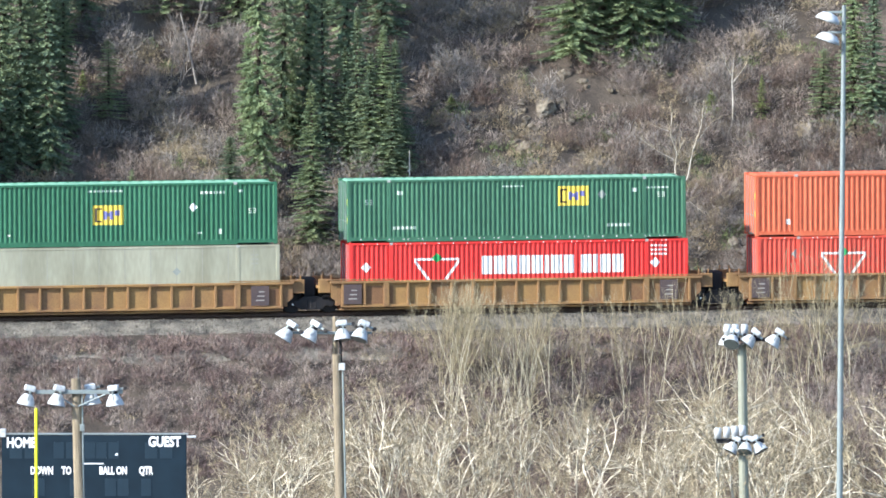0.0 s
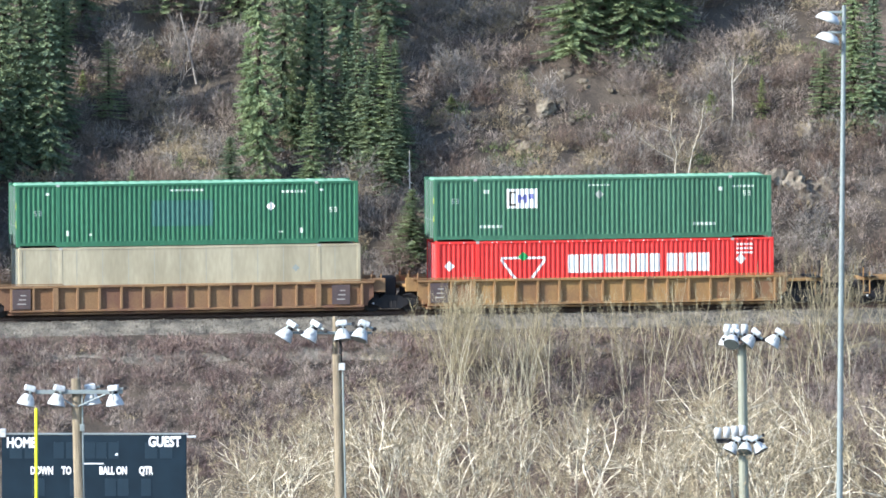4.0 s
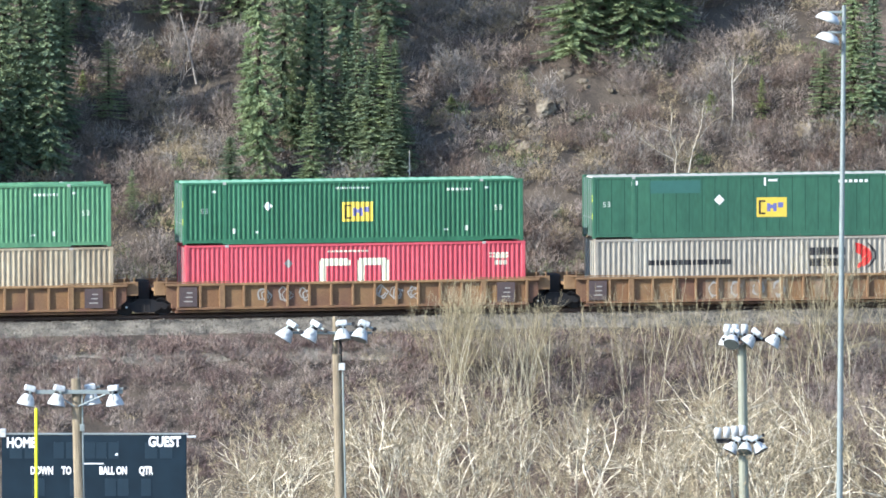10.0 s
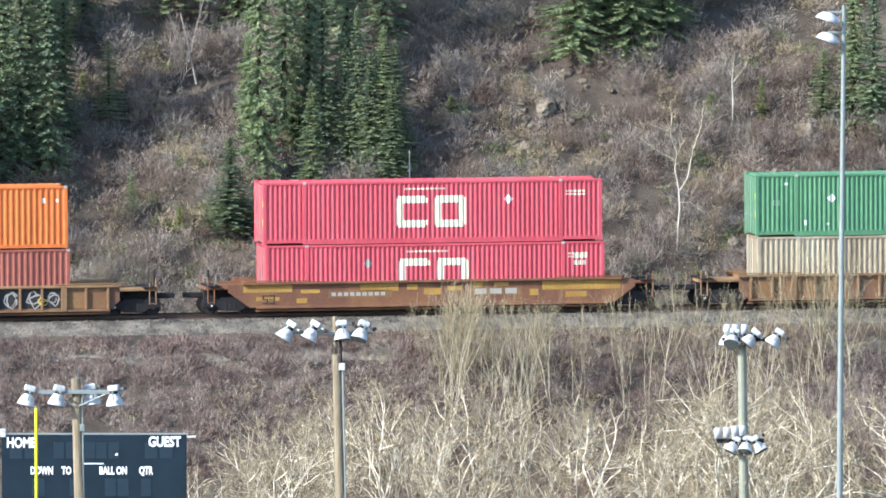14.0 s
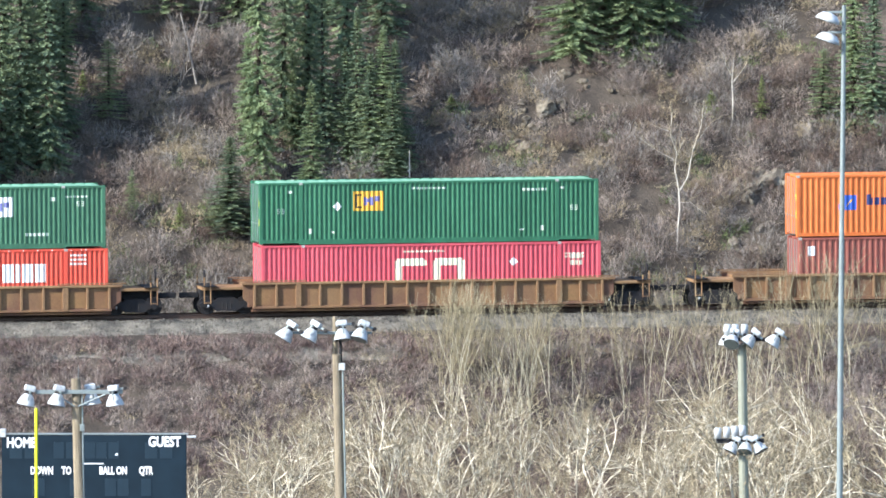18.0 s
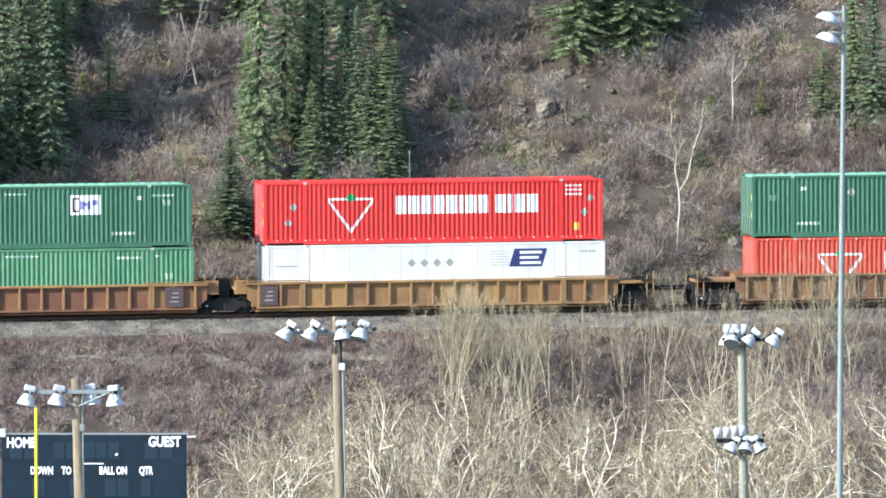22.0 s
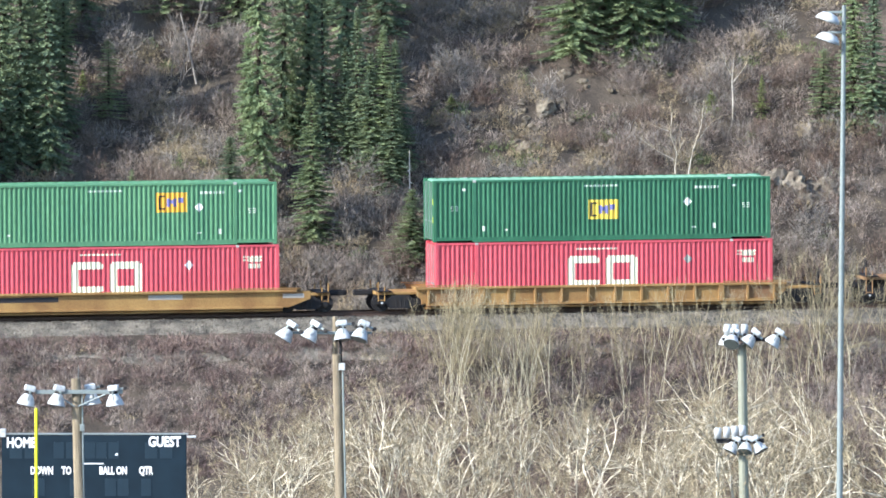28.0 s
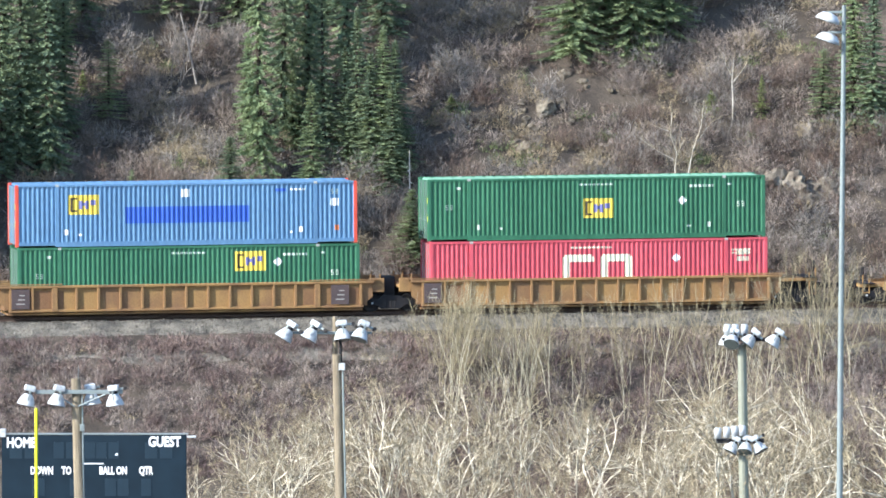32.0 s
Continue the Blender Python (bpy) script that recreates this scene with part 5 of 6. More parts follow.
def bare_trees():
    rs = random.Random(8)
    # thicket of aspens below the line: the crowns' height over the rail falls towards the scoreboard
    for i in range(66):
        y = rs.uniform(448, 486)
        x = rs.uniform(-11.0, 23) * y / 470
        edge = float(np.interp(x, (-11, -9.6, -8.3, -6.6, -4.6, 24), (-5.4, -3.4, -2.3, -1.6, -0.7, -0.8)))
        tall = edge + (470 - y) * 0.07 + rs.uniform(-1.6, 0.2) + (1.3 if x > 7 and i % 4 == 0 else 0) - level(x, y)
        bare_tree("aspen_tree", "leafless pale-barked aspen tree below the railway bank", "bare aspens", ASPENS[i % 6], x, y, max(1.8, tall), rs.uniform(0.85, 1.1))
    # smaller trees in front of them
    for i in range(30):
        y = rs.uniform(432, 450)
        x = rs.uniform(-9.2, 21.5)
        tall = -3.6 - 0.7 * max(0.0, (-4 - x) / 5) + rs.uniform(-1.0, 1.0) - level(x, y)
        bare_tree("aspen_tree", "small leafless pale-barked aspen tree in the thicket", "bare aspens", ASPENS[i % 6], x, y, max(1.5, tall), 1.15)
    # the thicket's edge beside the scoreboard
    for x, y, top in ((-10.2, 446, -4.0), (-9.8, 444, -3.2), (-9.3, 447, -2.4), (-8.8, 445, -2.0), (-8.3, 448, -1.4), (-7.7, 446, -1.0), (-7.0, 449, -0.6)):
        bare_tree("aspen_tree", "small leafless pale-barked aspen tree at the thicket's edge", "bare aspens", ASPENS[int(-x * 10) % 6], x, y, top - level(x, y), 1.0)
    # a few taller trees between the poles and the viewer
    for x, y, tall, wide in ((9.7, 361.0, 11.2, 0.75), (10.5, 363.0, 11.4, 0.7), (13.4, 360.0, 12.6, 0.6)):
        bare_tree("aspen_tree", "tall slender leafless aspen beside the steel light pole", "bare aspens", ASPENS[int(x * 10) % 6], x, y, tall, wide)
    for i in range(34):
        x = rs.choice((rs.uniform(-1.2, 9), rs.uniform(-0.5, 4), rs.uniform(9, 20)))
        y = 489.5 + x * SA + rs.uniform(-3.5, 2.0)
        top = rs.uniform(-0.2, 1.9) if x < 16 else rs.uniform(1.0, 3.0)
        bare_tree("aspen_sapling", "slender leafless aspen saplings on the bank", "saplings on the bank", SAPLINGS[i % 3], x, y, top - level(x, y), 0.8)
    for x, top in ((-0.7, 2.2), (0.2, 2.4), (1.0, 1.9), (1.9, 1.5), (3.4, 1.6), (4.6, 1.2), (6.5, 1.3), (8.4, 1.8), (9.5, 1.7), (11.2, 2.2), (12.3, 2.0), (13.6, 1.8), (16.2, 2.8), (17.0, 4.0), (17.9, 4.3), (18.6, 3.6), (20.3, 2.6)):
        y = 493.2 + x * SA + rs.uniform(-1.0, 0.6)
        bare_tree("willow_bush", "olive-yellow leafless willow bush on the bank", "willow bushes", WILLOWS[int(abs(x) * 10) % 2], x, y, top - level(x, y), 0.75)
    for x, top in ((-0.4, 2.3), (0.6, 2.2), (1.4, 2.0), (2.4, 1.8), (4.0, 1.6), (5.5, 1.5)):
        y = 491.8 + x * SA
        bare_tree("willow_bush", "olive-yellow leafless willow bush on the bank", "willow bushes", WILLOWS[int(abs(x) * 10) % 2], x, y, top - level(x, y), 0.75)
    for i in range(16):
        x = rs.uniform(14, 22)
        y = rs.uniform(478, 488)
        bare_tree("bare_shrub", "reddish-brown leafless shrub on the bank", "shrubs on the bank", RUDDY[i % 2], x, y, rs.uniform(-2.5, -0.5) - level(x, y), 0.8)
    # behind the track
    for x, y, tall, kind in ((-4.7, 511.6, 4.2, 0), (-4.0, 511.0, 3.6, 1), (-3.2, 511.4, 3.0, 0), (-12.6, 519.4, 4.6, 1), (-13.1, 519.0, 4.0, 0), (3.3, 511.0, 3.0, 0), (0.9, 518.0, 3.0, 1)):
        bare_tree("bare_tree", "grey leafless tree among the brush behind the track", "grey trees behind the track", GREYS[kind], x, y, tall, 0.75)
    for i in range(26):
        x = rs.uniform(-16, 20)
        y = 508.5 + x * HS + rs.uniform(-1.0, 3.0)
        bare_tree("bare_shrub", "grey-brown leafless shrub behind the track", "shrubs behind the track", (GREYS[1], RUDDY[0], WILLOWS[0], RUDDY[1])[i % 4], x, y, rs.uniform(1.0, 2.2), 0.9)
    for i in range(26):
        x, y = rs.uniform(-16, 21), rs.uniform(512, 523)
        bare_tree("bare_shrub", "grey-brown leafless shrub on the hillside", "shrubs on the hillside", (GREYS[0], RUDDY[0], GREYS[1], RUDDY[1])[i % 4], x, y, rs.uniform(1.2, 2.4), 1.1)
    for x, y, tall in ((2.0, 512.0, 3.8), (2.5, 513.4, 3.2), (1.2, 513.0, 3.0), (12.3, 513.5, 2.2), (13.0, 513.0, 1.8), (10.6, 517.6, 1.6), (12.0, 517.8, 2.0), (14.0, 520.6, 2.0)):
        bare_tree("bare_shrub", "tall thin reddish-brown leafless shrub on the hillside", "shrubs on the hillside", RUDDY[int(x * 10) % 2], x, y, tall, 0.6)


bare_trees()


def birch(x, y, stems, label):
    """A pale hillside birch: stems as runs of points with the radius at each."""
    root = tagged(new("birch_tree"), label, "tree", "birches on the hillside")
    root.location = (x, y, height(x, y) - 0.1)
    rs = np.random.RandomState(int(abs(x) * 10))
    bm, V = bmesh.new(), []
    for run_of in stems:
        pts, rad = [p[:3] for p in run_of], [p[3] for p in run_of]
        add_tube(bm, pts, rad, 7, True)
        for p, q in zip(pts, pts[1:]):
            p, q = np.array(p), np.array(q)
            for k in range(int(np.linalg.norm(q - p) * 22) if p[2] > 2.2 or len(run_of) < 4 else 0):
                s = p + (q - p) * rs.rand()
                d = unit(unit(q - p) + rs.normal(size=3) * 0.7 + np.array((0, 0, 0.5)))
                L = rs.uniform(0.25, 0.9)
                w = unit(np.cross(d, rs.normal(size=3))) * 0.011
                e = s + d * L + rs.normal(size=3) * 0.06
                V.append((s + w, s - w, e))
                m = s + (e - s) * 0.5
                V.append((m + w * 0.7, m - w * 0.7, m + unit(d + rs.normal(size=3) * 0.6) * L * 0.5))
    part("trunk", bm, BIRCH, root)
    V = np.array(V)
    child("crown", bulk("crown", V.reshape(-1, 3), np.arange(3 * len(V)).reshape(-1, 3), TWIG), root)


birch(11.25, 512.3, [
    [(0, 0, 0.00, 0.046), (0.03, 0, 1.10, 0.042), (0.12, 0, 2.10, 0.038), (0.08, 0, 3.00, 0.034), (-0.12, 0.05, 4.04, 0.028), (-0.02, 0.1, 4.82, 0.022), (-0.32, 0.1, 5.60, 0.020), (-0.25, 0.1, 6.90, 0.010)],
    [(0.14, 0, 3.00, 0.028), (0.5, -0.1, 3.65, 0.028), (0.75, -0.2, 4.95, 0.024), (1.15, -0.2, 6.12, 0.018), (1.25, -0.3, 7.29, 0.009)],
    [(0.78, -0.2, 5.08, 0.014), (1.4, -0.1, 5.99, 0.010), (1.75, 0, 6.38, 0.006)],
    [(-0.1, 0, 4.43, 0.014), (-1, -0.2, 4.95, 0.011), (-1.9, -0.3, 5.60, 0.007)],
    [(-0.02, 0, 5.21, 0.014), (-0.4, -0.2, 5.86, 0.011), (-1.1, -0.3, 6.12, 0.006)],
    [(0.08, 0, 2.40, 0.011), (0.6, -0.2, 2.45, 0.009), (1.2, -0.2, 2.00, 0.005)],
    [(0.05, 0, 1.10, 0.011), (-0.5, -0.2, 0.80, 0.006), (-0.8, -0.3, 0.75, 0.004)],
    [(0, 0, 4.69, 0.011), (0.3, -0.1, 5.40, 0.009), (0.45, -0.1, 5.21, 0.005)]], "white-barked forked leafless birch on the hillside")
birch(14.1, 519.6, [
    [(0, 0, 0, 0.036), (0.02, 0, 1.0, 0.032), (-0.03, 0, 2.0, 0.024), (0.05, 0, 3.1, 0.01)],
    [(0.02, 0, 2.0, 0.018), (0.5, 0, 2.6, 0.012), (0.7, 0, 2.9, 0.006)],
    [(0, 0, 2.2, 0.018), (-0.3, 0, 2.8, 0.012), (-0.45, 0, 3.2, 0.006)]], "slim pale birch trunk on the hillside")


def snag():
    x, y = -1.62, 513.6
    root = tagged(new("dead_tree"), "thin dead spruce with bare grey stubs", "tree")
    root.location = (x, y, height(x, y) - 0.2)
    part("trunk", tube([(0, 0, 0), (0.02, 0, 1.3), (0, 0, 2.9)], [0.045, 0.032, 0.014], 6), BIRCH, root)
    bm = bmesh.new()
    for k in range(26):
        a, z = random.uniform(0, 6.28), random.uniform(0.4, 2.5)
        L = 0.5 * (1 - z / 3.2)
        add_tube(bm, [(0, 0, z), (L * math.cos(a), L * math.sin(a), z - 0.1)], [0.018, 0.008], 3)
    part("branch", bm, BIRCH, root)


snag()


def fallen_log(x, y, rise, run_x, label, thick=0.055):
    root = tagged(new("fallen_log"), label, "log", "fallen trunks on the hillside")
    root.location = (x, y, height(x, y) + 0.3)
    part("trunk", tube([(0, 0, 0), (run_x * 0.5, 0.6, rise * 0.55), (run_x, 1.2, rise)], [thick, thick * 0.85, thick * 0.5], 7), DEAD, root)
    bm = bmesh.new()
    for k in range(7):
        f = 0.15 + 0.12 * k
        p = Vector((run_x * f, 1.2 * f, rise * f))
        add_tube(bm, [p, p + Vector((random.uniform(-0.3, 0.3), -0.2, random.uniform(-0.1, 0.4)))], [0.016, 0.007], 3)
    part("branch", bm, DEAD, root)


fallen_log(1.3, 519.6, 1.1, -0.75, "bleached grey fallen trunk in the brush")
fallen_log(-1.5, 519.3, 0.25, 0.7, "short bleached fallen trunk in the brush", 0.04)
fallen_log(-12.0, 519.2, 3.4, -0.8, "leaning grey dead trunk among the brush")
fallen_log(-12.4, 520.6, 3.0, 0.7, "leaning grey dead trunk among the brush", 0.04)


def tufts(name, label, mat, spots, stems, tall, wide, lean, seed, thick=0.014):
    """Grass: many thin stems in clumps; spots is a run of x, y, size."""
    rs = np.random.RandomState(seed)
    base = np.array([(x, y, height(x, y)) for x, y, _ in spots])
    n = len(spots) * stems
    size = np.repeat(np.array([s for _, _, s in spots]), stems)
    off = rs.normal(size=(n, 3)) * np.array((wide, wide, 0.0)) * size[:, None] * 0.5
    P = np.repeat(base, stems, 0) + off + np.array((0, 0, -0.05))
    D = unit(rs.normal(size=(n, 3)) * lean + np.array((0, 0, 1.0)) + off * 0.6)
    L = (tall * size * rs.uniform(0.45, 1.1, n))[:, None]
    S = unit(np.cross(D, rs.normal(size=(n, 3)))) * (thick * rs.uniform(0.6, 1.3, n))[:, None]
    bend = rs.normal(size=(n, 3)) * 0.3
    mid, tip = P + (D * 0.5 + bend * 0.4) * L, P + (D + bend * 1.3) * L
    verts = np.stack([P + S, P - S, mid + S * 0.8, mid - S * 0.8, tip], 1)
    tris = (np.arange(n)[:, None, None] * 5 + np.array([(0, 1, 2), (1, 3, 2), (2, 3, 4)])[None]).reshape(-1, 3)
    tagged(new(name, bulk(name, verts.reshape(-1, 3), tris, mat)), label, "grass", kind="stuff")


def bushes(name, label, mat, spots, twigs, tall, wide, twig, seed, thick=0.011):
    """Rounded leafless bushes: short twigs that point outwards all through a lumpy dome."""
    rs = np.random.RandomState(seed)
    base = np.array([(x, y, height(x, y)) for x, y, _ in spots])
    count = np.array([max(20, int(twigs * s ** 1.6)) for _, _, s in spots])
    n = int(count.sum())
    size = np.repeat(np.array([s for _, _, s in spots]), count)
    lump = np.repeat(rs.uniform(0, 6.283, (len(spots), 3)), count, 0)
    form = np.repeat(rs.uniform(0.7, 1.3, (len(spots), 3)), count, 0)
    D = unit(rs.normal(size=(n, 3)))
    D[:, 2] = np.abs(D[:, 2])
    az = np.arctan2(D[:, 1], D[:, 0])
    r = rs.rand(n) ** 0.45 * (1 + 0.22 * np.sin(3 * az + lump[:, 0]) + 0.16 * np.sin(5 * az + 4 * D[:, 2] + lump[:, 1]))
    P = np.repeat(base, count, 0) + D * form * r[:, None] * np.array((wide, wide, tall)) * size[:, None] + np.array((0, 0, -0.08))
    W = unit(D * 0.75 + rs.normal(size=(n, 3)) * 0.55 + np.array((0, 0, 0.55)))
    L = (twig * rs.uniform(0.45, 1.3, n) * np.sqrt(size))[:, None]
    S = unit(np.cross(W, rs.normal(size=(n, 3)))) * (thick * rs.uniform(0.6, 1.4, n))[:, None]
    tip = P + W * L + rs.normal(size=(n, 3)) * 0.12 * L
    mid = P + (tip - P) * 0.45
    two = mid + unit(W + rs.normal(size=(n, 3)) * 0.8) * L * 0.55
    verts = np.stack([P + S, P - S, tip, mid + S * 0.8, mid - S * 0.8, two], 1).reshape(-1, 3)
    tagged(new(name, bulk(name, verts, np.arange(6 * n).reshape(-1, 3), mat)), label, "brush", kind="stuff")


def scatter(n, seed, s0, s1, v0, v1, keep=None, sizes=(0.6, 1.3), patch=0.35):
    rs = np.random.RandomState(seed)
    out = []
    while len(out) < n:
        s, v = rs.uniform(s0, s1), rs.uniform(v0, v1)
        c, d = (HC, HS) if v > 0 else (CA, SA)
        x, y = s * c - (v + 1.3) * d, 500 + s * d + (v + 1.3) * c
        c = noise.noise(Vector((x * patch, y * patch, seed)))
        if keep is None or keep(c + rs.uniform(-0.15, 0.15)):
            out.append((x, y, rs.uniform(*sizes)))
    return out


def patch_of(places, n, spread, seed, sizes):
    """Spots crowded round the places given."""
    rs = np.random.RandomState(seed)
    return [(x + rs.normal() * spread, y + rs.normal() * spread * 0.8, rs.uniform(*sizes)) for x, y in places for _ in range(n)]


def undergrowth():
    tan = ((-12.4, 516.2), (-9.1, 515.4), (-4.8, 515.0), (7.6, 516.6), (3.2, 524.1), (-11.8, 514.3), (-8.3, 513.2), (-14.7, 520.8), (-14.0, 518.0), (4.2, 517.6), (12.0, 517.0))
    green = ((2.1, 516.7), (15.1, 523.6), (-10.1, 518.7), (7.3, 518.9), (4.0, 516.2), (12.2, 516.9), (0.6, 518.6), (-14.5, 511.6), (-13.0, 511.0), (-11.2, 511.4), (13.6, 513.2))
    dark = ((16.4, 521.0), (15.8, 518.6), (5.9, 517.2), (10.4, 520.2), (19.7, 518.5), (-0.9, 516.4), (18.0, 518.0), (9.4, 512.0), (4.5, 511.5), (-10.5, 509.8))
    bushes("hillside_brush", "leafless mauve-brown bushes covering the hillside", BRUSH, scatter(950, 61, -24, 24, 5.5, 27, lambda c: c > -0.4, (0.3, 1.5)), 210, 0.75, 0.7, 0.34, 62)
    bushes("hillside_thicket", "tan leafless bushes on the hillside", BRUSH_TAN, scatter(380, 85, -24, 24, 6, 27, lambda c: c > 0.05, (0.35, 1.3)) + patch_of(tan, 7, 0.7, 86, (0.4, 0.9)), 210, 0.65, 0.7, 0.3, 87)
    bushes("hillside_scrub", "dark reddish-brown leafless bushes on the hillside", BRUSH_RED, scatter(330, 88, -24, 24, 6, 27, lambda c: c > 0.05, (0.4, 1.7)) + patch_of(dark, 6, 0.8, 89, (0.6, 1.3)), 230, 0.8, 0.7, 0.32, 90)
    bushes("hillside_twigs", "ash-grey leafless bushes on the hillside", BRUSH_GREY, scatter(330, 77, -24, 24, 6, 27, lambda c: c > 0.0, (0.4, 1.8)), 190, 0.85, 0.65, 0.4, 78)
    bushes("hillside_shrubs", "low dull green juniper and shrubs on the hillside", JUNIPER, scatter(140, 65, -24, 24, 6, 30, lambda c: c > 0.1, (0.3, 0.8)) + patch_of(green, 7, 0.55, 66, (0.35, 0.9)), 190, 0.7, 0.6, 0.22, 67, 0.016)
    bushes("trackside_bushes", "grey and mauve leafless bushes behind the track", BRUSH_GREY, scatter(150, 91, -24, 24, 4.6, 8.5, None, (0.5, 1.3)), 200, 0.9, 0.7, 0.4, 92)
    bushes("trackside_shrubs", "olive-green low shrubs behind the track", JUNIPER, scatter(70, 105, -21, -8, 5.0, 10.5, lambda c: c > -0.1, (0.4, 1.0)) + scatter(24, 106, 3, 15, 5.0, 9.0, lambda c: c > 0, (0.4, 0.9)), 170, 0.8, 0.65, 0.24, 107, 0.014)
    bushes("bank_brush", "reddish-brown leafless brush on the railway bank", BANK_BRUSH, scatter(1150, 67, -24, 24, -17, -4.6, None, (0.35, 1.1)) + scatter(330, 111, -24, -2, -5.6, -3.9, None, (0.3, 0.6)), 145, 0.65, 0.65, 0.36, 68, 0.012)
    bushes("bank_thicket", "mauve-grey leafless brush on the railway bank", BRUSH, scatter(760, 69, -24, 24, -17, -5.3, None, (0.4, 1.1)), 170, 0.7, 0.65, 0.36, 70)
    bushes("bank_scrub", "tan leafless brush on the railway bank", BRUSH_TAN, scatter(90, 97, -26, 26, -17, -8.5, lambda c: c > 0.1, (0.4, 1.0)), 170, 0.65, 0.65, 0.34, 98)
    bushes("thicket_brush", "brown leafless undergrowth between the bare aspens", BRUSH_RED, scatter(330, 71, -9.5, 26, -44, -14, None, (0.6, 1.5)), 120, 0.9, 0.8, 0.5, 72)
    bushes("thicket_twigs", "dense tangle of pale tan twigs between the bare aspens", TWIG, scatter(260, 101, -8.0, 24, -46, -20, None, (0.7, 1.4)), 110, 0.9, 0.8, 0.28, 102)
    tufts("bank_edge", "thin dry grass along the top of the bank", GRASS, scatter(1500, 95, -5, 26, -6.6, -3.4, None, (0.3, 0.8)) + scatter(160, 99, -26, -5, -6.0, -4.6, None, (0.3, 0.7)), 12, 0.42, 0.8, 0.7, 96, 0.01)
    tufts("hillside_grass", "dry yellow-brown grass tufts on the hillside", GRASS, scatter(900, 63, -26, 26, 5.5, 27, lambda c: c > 0.0, (0.5, 1.2)) + patch_of(tan, 40, 0.7, 75, (0.5, 1.2)), 16, 0.36, 0.6, 0.7, 64, 0.01)
    tufts("field_grass", "dry grass along the foot of the bank", GRASS, scatter(700, 73, -26, -6, -60, -15), 10, 0.4, 0.5, 0.5, 74)


undergrowth()


def rock(x, y, size, seed, flat=0.6, turn=None):
    """An angular outcrop with ledges."""
    rs = random.Random(seed)
    bm = bmesh.new()
    bmesh.ops.create_icosphere(bm, subdivisions=3, radius=1.0)
    for v in bm.verts:
        k = 1 + 0.55 * noise.noise(v.co * 1.3 + Vector((seed * 3.1, 0, 0))) + 0.25 * noise.noise(v.co * 3.5 + Vector((0, seed, 0)))
        v.co = v.co * k
        v.co.z = round(v.co.z * 4 + noise.noise(v.co * 2) * 0.4) / 4 * 0.5 + v.co.z * 0.5
    root = new("rock", finish(bm, "rock", ROCK))
    root.location = (x, y, height(x, y) - size * 0.1)
    root.scale = (size, size * 0.8, size * flat)
    root.rotation_euler = (rs.uniform(-0.2, 0.2), rs.uniform(-0.3, 0.3), rs.uniform(0, 6.28))
    tagged(root, "weathered tan rock outcrop on the hillside", "rock", "rock outcrops")


for i, (x, y, size) in enumerate([(5.0, 519.8, 0.75), (6.0, 521.8, 0.4), (4.3, 519.0, 0.4), (9.9, 523.0, 0.35), (17.8, 519.6, 0.5), (3.4, 525.3, 0.4), (-0.4, 519.6, 0.35), (3.3, 518.3, 0.5), (4.0, 517.1, 0.7), (6.2, 519.2, 0.3), (8.3, 519.7, 0.25), (14.3, 516.0, 0.8), (15.1, 516.3, 1.0), (16.0, 516.4, 1.1), (16.9, 516.5, 1.05), (17.8, 516.6, 1.1), (18.8, 516.7, 1.0), (14.8, 515.2, 0.6), (17.4, 515.6, 0.6), (14.0, 513.0, 0.45), (3.6, 517.6, 0.45), (14.2, 513.8, 0.4)]):
    rock(x, y, size * 0.85, i + 1, 0.75)

rocks = random.Random(90)
for i in range(40):
    s, v = rocks.uniform(-14, 24), rocks.uniform(8, 26)
    rock(s * HC - (v + 1.3) * HS, 500 + s * HS + (v + 1.3) * HC, rocks.uniform(0.1, 0.28), 40 + i, 0.8)
# scree on the open slope
for i in range(26):
    rock(rocks.uniform(3.2, 8.5), rocks.uniform(518.0, 522.5), rocks.uniform(0.12, 0.3), 90 + i, 0.7)

